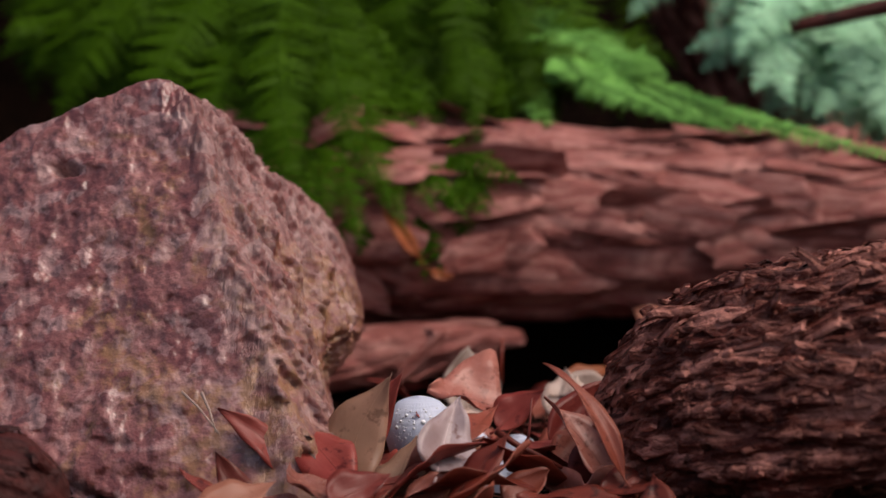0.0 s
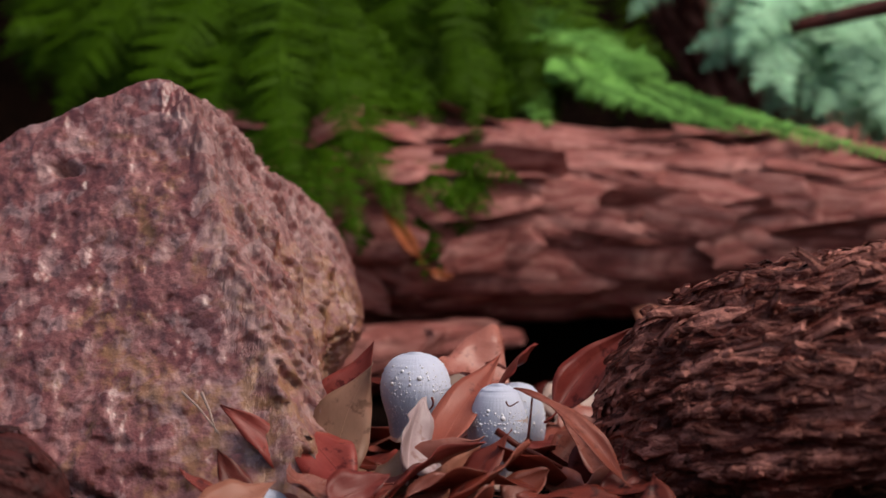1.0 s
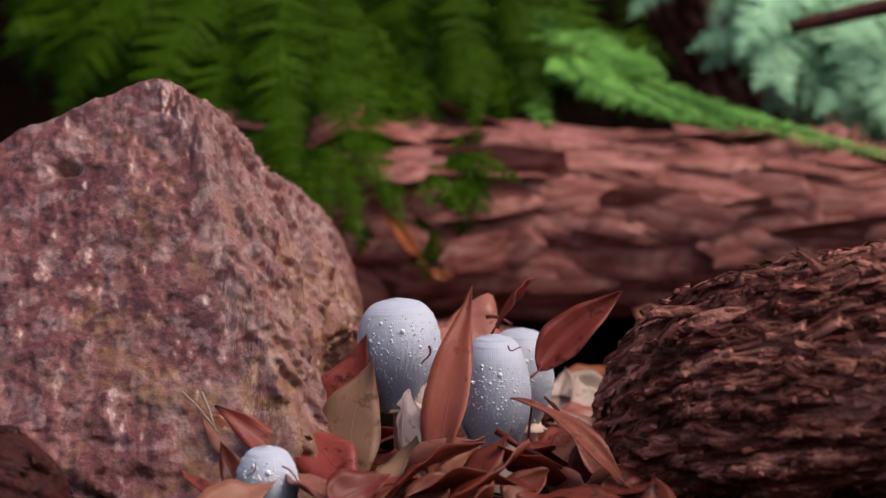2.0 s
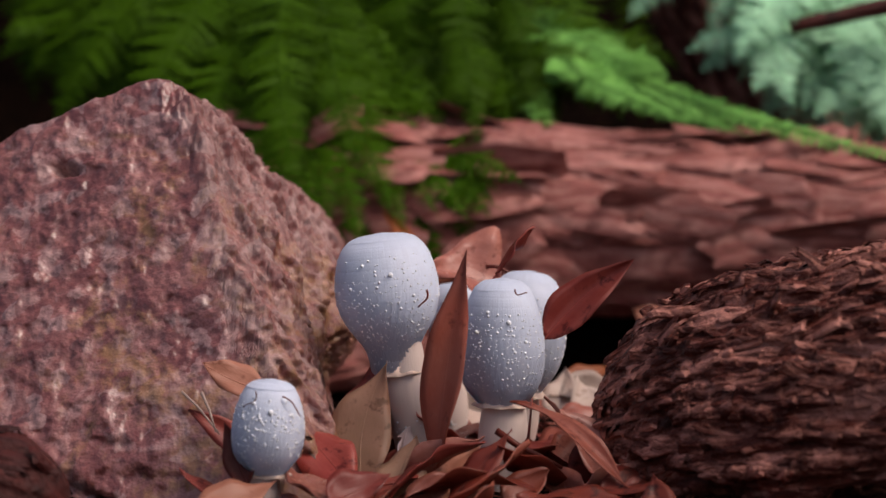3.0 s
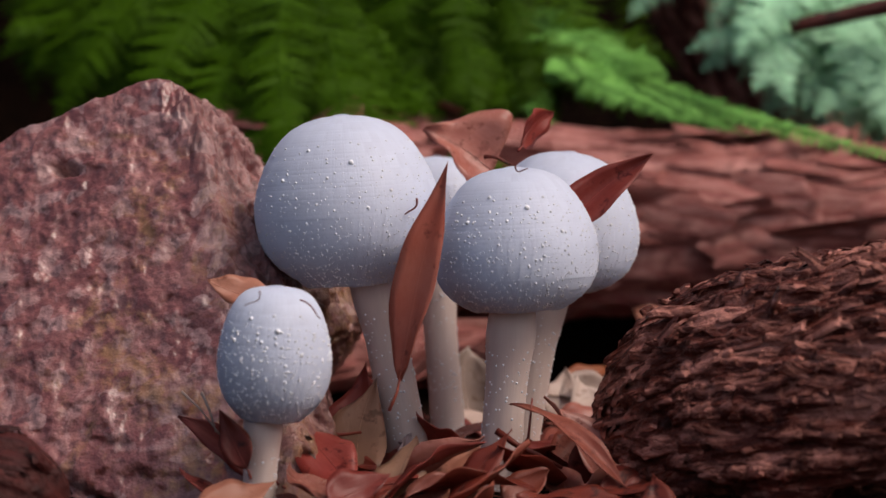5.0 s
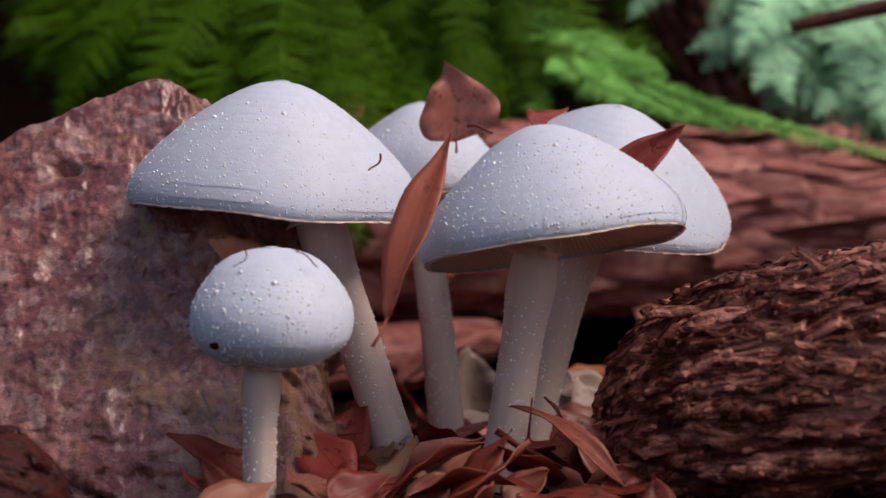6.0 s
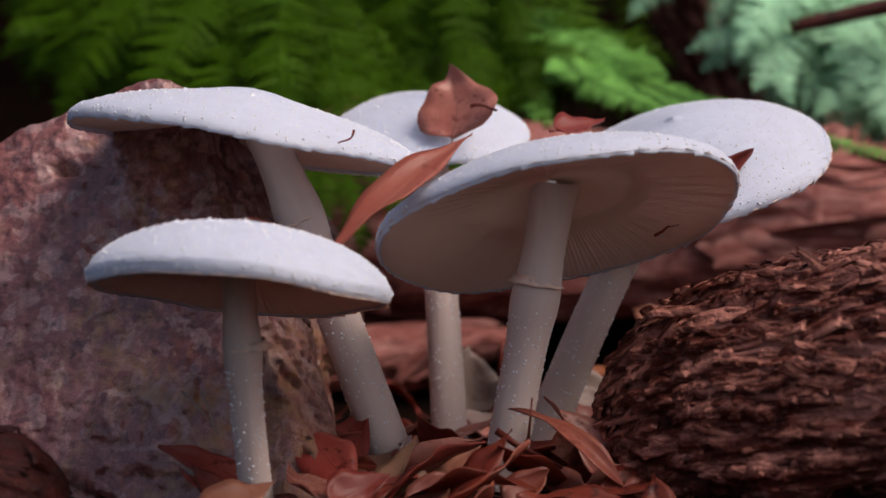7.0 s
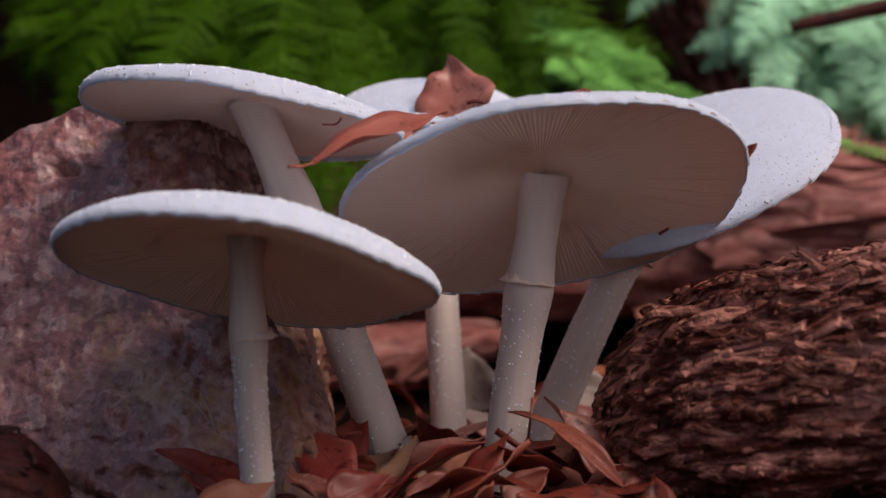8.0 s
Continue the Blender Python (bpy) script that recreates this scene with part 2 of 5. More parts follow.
def ground():
    rng = list(np.concatenate([-np.geomspace(60, 0.7, 16), np.linspace(-0.6, 0.6, 61), np.geomspace(0.7, 60, 16)]))
    ys = list(np.concatenate([-np.geomspace(60, 0.2, 16), np.linspace(-0.1, 1.6, 86), np.geomspace(1.75, 60, 16)]))
    verts = [(x, y, ground_height(x, y) if abs(x) < 2 and -1 < y < 3 else -0.006) for y in ys for x in rng]
    w = len(rng)
    faces = [(j * w + i, j * w + i + 1, j * w + w + i + 1, j * w + w + i) for j in range(len(ys) - 1) for i in range(w - 1)]
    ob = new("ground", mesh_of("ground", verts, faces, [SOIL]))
    return tagged(ob, "forest soil under fallen leaves, coloured near-black for deep shade", "ground", kind="structure")


def bank():
    """The earth bank behind the ferns; its unseen rest all round is added to block low light."""
    verts, faces = [], []
    n, nz = 180, 30
    for j in range(nz + 7):
        for i in range(n):
            a = 2 * math.pi * i / n
            s = min(1.0, j / nz)
            c, d = math.cos(a), math.sin(a)
            r = 1.0 + 0.45 * s + 0.10 * fbm((c * 1.5, d * 1.5, s * 1.4), 2.0, 4)
            # the height on the unseen near side sets how much front light comes in
            z = -0.05 + (0.60 + 0.40 * d) * s + 0.06 * fbm((c, d, s + 5.0), 3.0, 4)
            if j > nz:  # the back of the bank falls away to the ground
                out = (j - nz) / 6
                r += 2.2 * out
                z = (z - 0.0) * (1 - out * out * (3 - 2 * out)) - 0.08 * out
            verts.append((1.5 * r * c, 0.25 + r * d * 1.1, z))
    for j in range(nz + 6):
        for i in range(n):
            a, b = j * n + i, j * n + (i + 1) % n
            faces.append((a, b, b + n, a + n))
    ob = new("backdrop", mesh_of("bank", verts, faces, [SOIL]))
    return tagged(ob, "near-black earth bank behind the ferns, its unseen rest added to block light", "bank", kind="structure")


# ---- rock ----
def rock():
    """A cut boulder: the space inside two sets of planes, roughened."""
    c = Vector((-0.1245, 0.68, 0.0374))

    def planes(spec):
        return [(Vector(n).normalized(), d) for n, d in spec]

    main = planes([((-0.2, -0.85, 0.49), 0.0835), ((0.736, -0.373, 0.566), 0.0920), ((-0.36, 0.05, 0.92), 0.0905), ((0.10, 0.05, 0.99), 0.1035),
                   ((0.586, 0.05, 0.81), 0.0925), ((0.834, 0.1, 0.551), 0.0772), ((-0.9, 0.1, 0.2), 0.16), ((0.1, 0.95, 0.2), 0.09), ((0.97, 0.1, 0.2), 0.068),
                   ((0, 0, -1), 0.055), ((-0.55, -0.6, -0.58), 0.093)])
    low = planes([((0.427, 0.05, 0.904), 0.0800), ((0.8, 0.05, 0.6), 0.087), ((0.96, 0.05, 0.28), 0.086), ((0.98, 0.0, -0.21), 0.084), ((0.765, -0.1, -0.644), 0.064),
                  ((0.70, -0.50, 0.50), 0.0870), ((0.62, -0.78, 0.10), 0.092), ((-0.2, -0.85, 0.49), 0.079), ((0, 1, 0), 0.08), ((-1, 0, 0), 0.05), ((0, 0, -1), 0.055), ((0, 0, 1), 0.07)])

    def reach(d, spec):
        rs = [dist / d.dot(n) for n, dist in spec if d.dot(n) > 1e-3]
        m = min(rs)
        k = 0.0013
        return m - k * math.log(sum(math.exp(-min((r - m) / k, 50)) for r in rs))

    def relief(p):
        right = max(0.0, min(1.0, (p.x - 0.022 + 0.33 * (p.z - 0.097) + 0.012 * noise.noise(p * 30)) / 0.012))
        h = 0.0040 * fbm(p, 20, 5, 0.55) + (1 - 0.6 * right) * (0.0022 * (0.5 - 2.2 * abs(fbm(p, 45, 4, 0.5))) + 0.0026 * fbm(p, 95, 5, 0.65))
        lean = p.x + 0.25 * p.z
        groove = fbm((lean, p.y * 0.8, p.z * 0.10 + 0.3), 70, 4, 0.5)
        crest = max(0.0, 1 - 4.5 * abs(groove)) ** 1.2
        crest2 = max(0.0, 1 - 5 * abs(fbm((lean + 0.2, p.y * 0.8, p.z * 0.12), 140, 3, 0.5)))
        h += right * (0.0042 * crest + 0.0020 * crest2 - 0.0022 + 0.0016 * fbm((lean, p.y, p.z * 0.3), 190, 4, 0.65))
        strand = fbm((lean + 0.4, p.y * 0.8, p.z * 0.16), 300, 3, 0.55)
        h += right * 0.0022 * max(0.0, 0.55 - 2.2 * abs(strand))
        craggy = max(0.0, min(1.0, (0.020 - p.z + 0.5 * p.x) / 0.04))
        h += craggy * 0.0055 * fbm((p.x, p.y, p.z * 0.4), 85, 5, 0.65)
        if p.y < 0:  # a slot in the smooth face
            h -= 0.011 * math.exp(-((p.x + 0.0185) / 0.0045) ** 2 - ((p.z - 0.070 + 0.15 * (p.x + 0.0185)) / 0.0017) ** 2)
        return h

    # rows of directions round the boulder, closest together where it faces the path
    turns = np.radians(np.concatenate([np.linspace(-195, 35, 430), np.linspace(37, 163, 50)]))
    rises = np.radians(np.concatenate([np.linspace(-89, -38, 12), np.linspace(-36, 89, 290)]))
    verts, faces, w = [], [], len(turns)
    for e in rises:
        for turn in turns:
            d = Vector((math.cos(turn) * math.cos(e), math.sin(turn) * math.cos(e), math.sin(e)))
            p = d * max(reach(d, main), reach(d, low))
            h = 0.0
            if turn < 0.65:
                h = relief(p)
            verts.append(p + d * h)
    for i in range(len(rises) - 1):
        for j in range(w):
            q, r = i * w + j, i * w + (j + 1) % w
            faces.append((q, r, r + w, q + w))
    faces += [tuple(range(w))[::-1], tuple(range(len(verts) - w, len(verts)))]
    me = mesh_of("rock", verts, faces, [ROCK])
    ob = new("rock", me)
    ob.location = c
    return tagged(ob, "rough pink granite boulder with ochre stains, on the leaf litter", "rock")


# ---- logs ----
def flake_mesh(name, length, width, thick, seed, mat):
    """One bark flake: an uneven, slightly cupped plate; x along the grain, z outwards."""
    rnd = random.Random(seed)
    count = 12
    rim = []
    for k in range(count):
        a = 2 * math.pi * k / count
        ca, sa = math.cos(a), math.sin(a)
        x = 0.5 * length * math.copysign(abs(ca) ** 0.5, ca) * rnd.uniform(0.72, 1.15)
        y = 0.5 * width * math.copysign(abs(sa) ** 0.5, sa) * rnd.uniform(0.6, 1.15)
        rim.append((x, y))
    bend = rnd.uniform(-0.5, 0.9) * thick
    wav = rnd.uniform(0, 6)

    def lift(x, y):
        return bend * (2 * x / length) ** 2 + 0.5 * thick * math.sin(5 * x / length + wav) - 1.2 * thick * (2 * y / width) ** 2 * 0.4

    verts = [(x, y, lift(x, y)) for x, y in rim]
    verts += [(x * 0.86, y * 0.8, lift(x, y) + thick * rnd.uniform(0.7, 1.0)) for x, y in rim]
    verts += [(x * 0.4, y * 0.4, lift(x * 0.4, y * 0.4) + thick * rnd.uniform(0.85, 1.2)) for x, y in rim]
    faces = []
    for ring in (0, count):
        for k in range(count):
            a, b = ring + k, ring + (k + 1) % count
            faces.append((a, b, b + count, a + count))
    faces.append(tuple(range(2 * count, 3 * count)))
    return mesh_of(name, verts, faces, [mat], smooth=False)


def log_thing(label, start, end, r0, r1, mat, flakes, sizes, arc, rough, seed, squash=1.0, round_end=0.0, spread=0.5, layers=0, ledge=0.0, grid=(170, 120), undercut=0.0, crumbs=0, broken=0.7):
    """A log from start to end; the flakes lie on the arc (degrees round the axis) that shows."""
    rnd = random.Random(seed)
    a, b = Vector(start), Vector(end)
    length = (b - a).length
    m = Matrix.Translation(a) @ (b - a).to_track_quat("X", "Z").to_matrix().to_4x4()

    def radius(s):
        r = r0 + (r1 - r0) * s
        if round_end:
            q = min(1.0, s * length / round_end)
            r *= math.sqrt(max(0.0, 1 - (1 - q) ** 2.2)) * 0.97 + 0.03
        return r

    def surface(s, t):
        r = radius(s)
        p = Vector((s * length, r * math.cos(t), r * math.sin(t) * squash))
        k = 1 + rough * (fbm((p.x * 0.5 + seed, p.y, p.z), 14, 3) + 0.35 * fbm((p.x * 0.4, p.y * 1.6, p.z * 1.6), 90, 3))
        if layers:  # bark in overlapping layers, each with a ledge above and an undercut below
            q = layers * t / (2 * math.pi) + 1.1 * fbm((p.x * broken + seed, p.y, p.z), 22, 3) + 0.45 * fbm((p.x, p.y * 1.5, p.z * 1.5), 70, 3)
            f = (q if math.cos(t) > 0 else -q) % 1.0
            k += ledge * (min(1.0, f / 0.16) * (1 - f) ** 0.7 - 0.35) * (0.6 + 0.8 * fbm((p.x + 3, p.y, p.z), 40, 2))
        if undercut:  # the rotted, hollow lower side
            low = max(0.0, min(1.0, (-math.sin(t) - 0.12 + 0.5 * fbm((p.x + 7, p.y, p.z), 16, 3)) / 0.35)) if math.cos(t) < 0 else 0.0
            k -= undercut * low * low * (3 - 2 * low)
        return Vector((p.x, p.y * k, p.z * k))

    ns, nt = grid
    verts, faces = [], []
    for i in range(ns + 1):
        s = i / ns
        if round_end:
            s = s ** 1.6
        for j in range(nt):
            verts.append(surface(s, 2 * math.pi * j / nt))
    for i in range(ns):
        for j in range(nt):
            p, q = i * nt + j, i * nt + (j + 1) % nt
            faces.append((p, q, q + nt, p + nt))
    faces.append(tuple(range(nt)))
    faces.append(tuple(range(len(verts) - nt, len(verts)))[::-1])
    thing = new("log", mesh_of("log", verts, faces, [mat]))
    thing.matrix_world = m
    tagged(thing, label, "log")
    lo, hi, wlo, whi, tlo, thi = sizes
    kinds = [flake_mesh("bark_flake", rnd.uniform(lo, hi), rnd.uniform(wlo, whi), rnd.uniform(tlo, thi), seed * 50 + k, mat) for k in range(14)]
    def flake_place():
        s, t = rnd.uniform(0.0, 1.0) ** (1.0 + spread), radians(rnd.uniform(*arc))
        p = surface(s, t)
        du = (surface(min(s + 0.01, 1), t) - surface(max(s - 0.01, 0), t)).normalized()
        dv = (surface(s, t + 0.03) - surface(s, t - 0.03)).normalized()
        n = du.cross(dv).normalized()
        if n.dot(Vector((0, p.y, p.z))) < 0:
            n = -n
        rot = Matrix((du, n.cross(du), n)).transposed().to_4x4()
        return Matrix.Translation(p - n * tlo * 0.4) @ rot @ pose(0, 0, 0, rnd.gauss(0, 12), rnd.gauss(0, 4), rnd.gauss(0, 10))

    for _ in range(flakes):
        ob = part("bark_flake", rnd.choice(kinds), thing)
        ob.matrix_basis = flake_place()
    if crumbs:  # the many small flakes between
        verts, faces = [], []
        for _ in range(crumbs):
            m, me, size = flake_place(), rnd.choice(kinds), rnd.uniform(0.45, 1.0)
            b0 = len(verts)
            verts += [m @ (v.co * size) for v in me.vertices]
            faces += [tuple(b0 + k for k in f.vertices) for f in me.polygons]
        tagged(part("bark_debris", mesh_of("bark_debris", verts, faces, [mat], smooth=False), thing), kind="stuff")
    return thing


# ---- ferns ----
def frond_mesh(root, bend, tip, width, seed, mat, facing=(0, -0.8, 0.6)):
    """A fern frond: a midrib along a curve, rows of pinnae on both sides, each cut into pinnules."""
    rnd = random.Random(seed)
    root, bend, tip = Vector(root), Vector(bend), Vector(tip)
    facing = Vector(facing).normalized()

    def at(s):
        return root * (1 - s) ** 2 + bend * 2 * s * (1 - s) + tip * s * s

    length = sum((at((k + 1) / 20) - at(k / 20)).length for k in range(20))
    pts = [at(k / 16) for k in range(17)]
    verts, faces = tube(pts, [0.0014 * (1 - 0.85 * k / 16) for k in range(17)], 5)
    verts = list(verts)
    n_p = max(16, int(length / 0.0058))
    for k in range(n_p):
        s = 0.08 + 0.915 * k / n_p
        p = at(s)
        d = (at(min(s + 0.02, 1)) - at(s - 0.02)).normalized()
        side = d.cross(facing).normalized()
        reach = width * (math.sin(math.pi * min(1, 0.25 + 0.765 * s)) ** 0.8) * rnd.uniform(0.85, 1.1)
        for sgn in (-1, 1):
            ax = (side * sgn + d * rnd.uniform(0.25, 0.5) + facing * rnd.uniform(-0.25, 0.25)).normalized()
            nn = ax.cross(d).normalized()
            if nn.dot(facing) < 0:
                nn = -nn
            nn = (nn + d * rnd.uniform(-0.35, 0.35)).normalized()
            across = nn.cross(ax).normalized()
            half = 0.0030 * (0.45 + 0.55 * reach / width) * rnd.uniform(0.8, 1.2)
            droop = rnd.uniform(0.1, 0.35)
            i0 = len(verts)
            steps = 9
            for q in range(steps + 1):
                f = q / steps
                c = p + ax * reach * f - nn * droop * reach * f * f
                w = half * (0.5 + 0.6 * (q % 2)) * max(0.03, (1 - f ** 2.2))
                verts += [c - across * w, c - nn * 0.0006, c + across * w]
            for q in range(steps):
                a = i0 + 3 * q
                faces += [(a, a + 1, a + 4, a + 3), (a + 1, a + 2, a + 5, a + 4)]
    return mesh_of("frond", verts, faces, [mat])


def fern(label, base, fronds):
    thing = new("fern")
    thing.location = base
    tagged(thing, label, "fern", "ferns behind the log")
    for k, (bend, tip, width, mat) in enumerate(fronds):
        ob = part("frond", frond_mesh(base, bend, tip, width, k * 13 + len(fronds), mat), thing)
        ob.matrix_parent_inverse = Matrix.Translation(base).inverted()
    return thing


# ---- leaves ----
def leaf_meshes(length, width, bend, fold, twist, mat, seed, blunt=0.0):
    """Blade and midrib of a dry leaf; x runs from stalk to tip, z is the upper side."""
    rnd = random.Random(seed)
    ns, nt = 16, 6
    wave = rnd.uniform(0, 6)
    sway, curl, lop = rnd.uniform(-0.10, 0.10), rnd.uniform(-0.5, 0.9), rnd.uniform(-0.22, 0.22)

    def axis(s):
        a = bend * (s - 0.5)
        if abs(bend) < 1e-3:
            return Vector((s * length, 0, 0)), 0.0
        r = length / bend
        return Vector((r * (math.sin(a) + math.sin(bend / 2)), 0, -r * (math.cos(a) - math.cos(bend / 2)))), a

    def at(s, t, off):
        c, a = axis(s)
        hw = 0.56 * width * max(0.015, math.sin(math.pi * s ** (0.74 + blunt))) ** 1.05 * (1.06 - 0.14 * s)
        tw = twist * (s - 0.5)
        y = hw * t * (1 + lop * (1 if t > 0 else -1)) + sway * length * math.sin(math.pi * s)
        z = abs(t) * hw * math.tan(fold) + curl * hw * t * t * abs(t) * (0.4 + 0.6 * math.sin(3 * s + wave)) * 0.6 + 0.09 * width * math.sin(8 * s + wave + 1.7 * t) * abs(t) ** 1.5 + 0.04 * width * math.sin(19 * s + 2 * wave - t) * t * t + off
        y, z = y * math.cos(tw) - z * math.sin(tw), y * math.sin(tw) + z * math.cos(tw)
        return c + Vector((math.sin(a) * z, y, math.cos(a) * z))

    verts, faces = [], []
    for off in (0.00018, -0.00018):
        for i in range(ns + 1):
            for j in range(nt + 1):
                verts.append(at(i / ns, 2 * j / nt - 1, off))
    w, half = nt + 1, (ns + 1) * (nt + 1)
    for i in range(ns):
        for j in range(nt):
            a = i * w + j
            faces.append((a, a + 1, a + w + 1, a + w))
            faces.append((a + half, a + w + half, a + w + 1 + half, a + 1 + half))
    rim = [i * w for i in range(ns + 1)] + [ns * w + j for j in range(1, nt + 1)] + [i * w + nt for i in range(ns - 1, -1, -1)] + [j for j in range(nt - 1, 0, -1)]
    for k in range(len(rim)):
        a, b = rim[k], rim[(k + 1) % len(rim)]
        faces.append((a, b, b + half, a + half))
    blade = mesh_of("blade", verts, faces, [mat])
    c0 = axis(0)[0]
    pts = [c0 + Vector((-0.14 * length, 0.01 * length, 0.02 * length)), c0 + Vector((-0.06 * length, 0, 0.004 * length))] + [at(k / 8, 0, 0.0001) for k in range(9)]
    v, f = tube(pts, [0.0006, 0.0005] + [0.00038 * (1 - 0.8 * k / 8) for k in range(9)], 6)
    return blade, mesh_of("midrib", v, f, [mat])


def leaf_pose(base, tip, up):
    x = (Vector(tip) - Vector(base)).normalized()
    y = Vector(up).cross(x).normalized()
    z = x.cross(y)
    return Matrix.Translation(base) @ Matrix((x, y, z)).transposed().to_4x4()


def leaf(label, base, tip, width, up, mat, bend=0.5, fold=0.15, twist=0.0, seed=1, blunt=0.0):
    base, tip = Vector(base), Vector(tip)
    blade, rib = leaf_meshes((tip - base).length, width, bend, fold, twist, mat, seed, blunt)
    thing = new("dry_leaf", blade)
    tagged(thing, label, "leaf", "fallen leaves round the mushrooms")
    part("midrib", rib, thing)
    thing.matrix_world = leaf_pose(base, tip, up)
    return thing


# ---- mushrooms ----
RINGS, GORES = 16, 44
# outlines of a cap, from its top to its margin, as shares of its half width and of its height
ACORN = ((0, 0), (0.42, 0.02), (0.72, 0.09), (0.93, 0.22), (1.02, 0.38), (0.97, 0.55), (0.83, 0.70), (0.68, 0.84), (0.6, 1))
BULB = ((0, 0), (0.46, 0.008), (0.70, 0.045), (0.88, 0.13), (0.98, 0.26), (1.02, 0.40), (0.98, 0.52), (0.85, 0.64), (0.64, 0.74), (0.46, 0.82), (0.37, 0.90), (0.33, 1))
BARREL = ((0, 0), (0.48, 0.015), (0.70, 0.085), (0.87, 0.23), (0.97, 0.4), (1.02, 0.56), (0.98, 0.7), (0.86, 0.83), (0.63, 0.93), (0.42, 1))
DOME = ((0, 0), (0.34, 0.025), (0.61, 0.115), (0.82, 0.29), (0.96, 0.46), (1, 0.6), (0.96, 0.77), (0.81, 0.89), (0.64, 0.96), (0.47, 1))
BELL = ((0, 0), (0.17, 0.024), (0.345, 0.11), (0.52, 0.243), (0.71, 0.42), (0.88, 0.61), (0.98, 0.78), (1, 0.92), (0.96, 1))
UMBO = ((0, 0), (0.14, 0.036), (0.26, 0.145), (0.42, 0.255), (0.61, 0.376), (0.8, 0.56), (0.94, 0.776), (1, 0.94), (0.985, 1))
CUSHION = ((0, 0), (0.31, 0.02), (0.56, 0.1), (0.77, 0.245), (0.91, 0.435), (0.99, 0.64), (1, 0.79), (0.975, 0.92), (0.91, 1))
FLAT = ((0, 0), (0.2, 0.035), (0.39, 0.115), (0.58, 0.25), (0.78, 0.45), (0.94, 0.73), (1, 0.93), (0.985, 1))
STEPS = 52


def even_steps(points):
    """The outline at even steps along its length, slightly rounded."""
    p = np.array(points, dtype=float)
    for _ in range(3):
        p = np.concatenate([p[:1], np.stack([0.75 * p[:-1] + 0.25 * p[1:], 0.25 * p[:-1] + 0.75 * p[1:]], 1).reshape(-1, 2), p[-1:]])
    s = np.concatenate([[0], np.cumsum(np.hypot(*np.diff(p, axis=0).T))])
    q = np.linspace(0, s[-1], STEPS + 1)
    return np.stack([np.interp(q, s, p[:, 0]), np.interp(q, s, p[:, 1])], 1)


OPENING = [even_steps(o) for o in (ACORN, BULB, DOME, BELL, UMBO, FLAT)]
BARRELLED = [even_steps(o) for o in (ACORN, BARREL, DOME, BELL, UMBO, FLAT)]
CUSHIONED = [even_steps(o) for o in (ACORN, BARREL, DOME, CUSHION)]
CUSHIONED += [0.45 * CUSHIONED[3] + 0.55 * OPENING[5], OPENING[5]]


def profile(half, tall, stage, table):
    """Arc share, radius, height and fall along a cap's upper side, and its arc length."""
    k = min(int(stage), len(table) - 2)
    p = table[k] + (table[k + 1] - table[k]) * (stage - k)
    p = even_steps(p * np.array((half, tall)))
    r, z = p[:, 0], -p[:, 1]
    a = np.unwrap(np.arctan2(-np.gradient(z), np.gradient(r)))
    a[0] = 0.0
    length = float(np.hypot(np.diff(r), np.diff(z)).sum())
    return np.linspace(0, 1, STEPS + 1), r, z, a, length


def between(rows, t):
    ts = [r[0] for r in rows]
    return [float(np.interp(t, ts, [r[k] for r in rows])) for k in range(1, len(rows[0]))]


TIMES = [0.5 * k for k in range(17)]


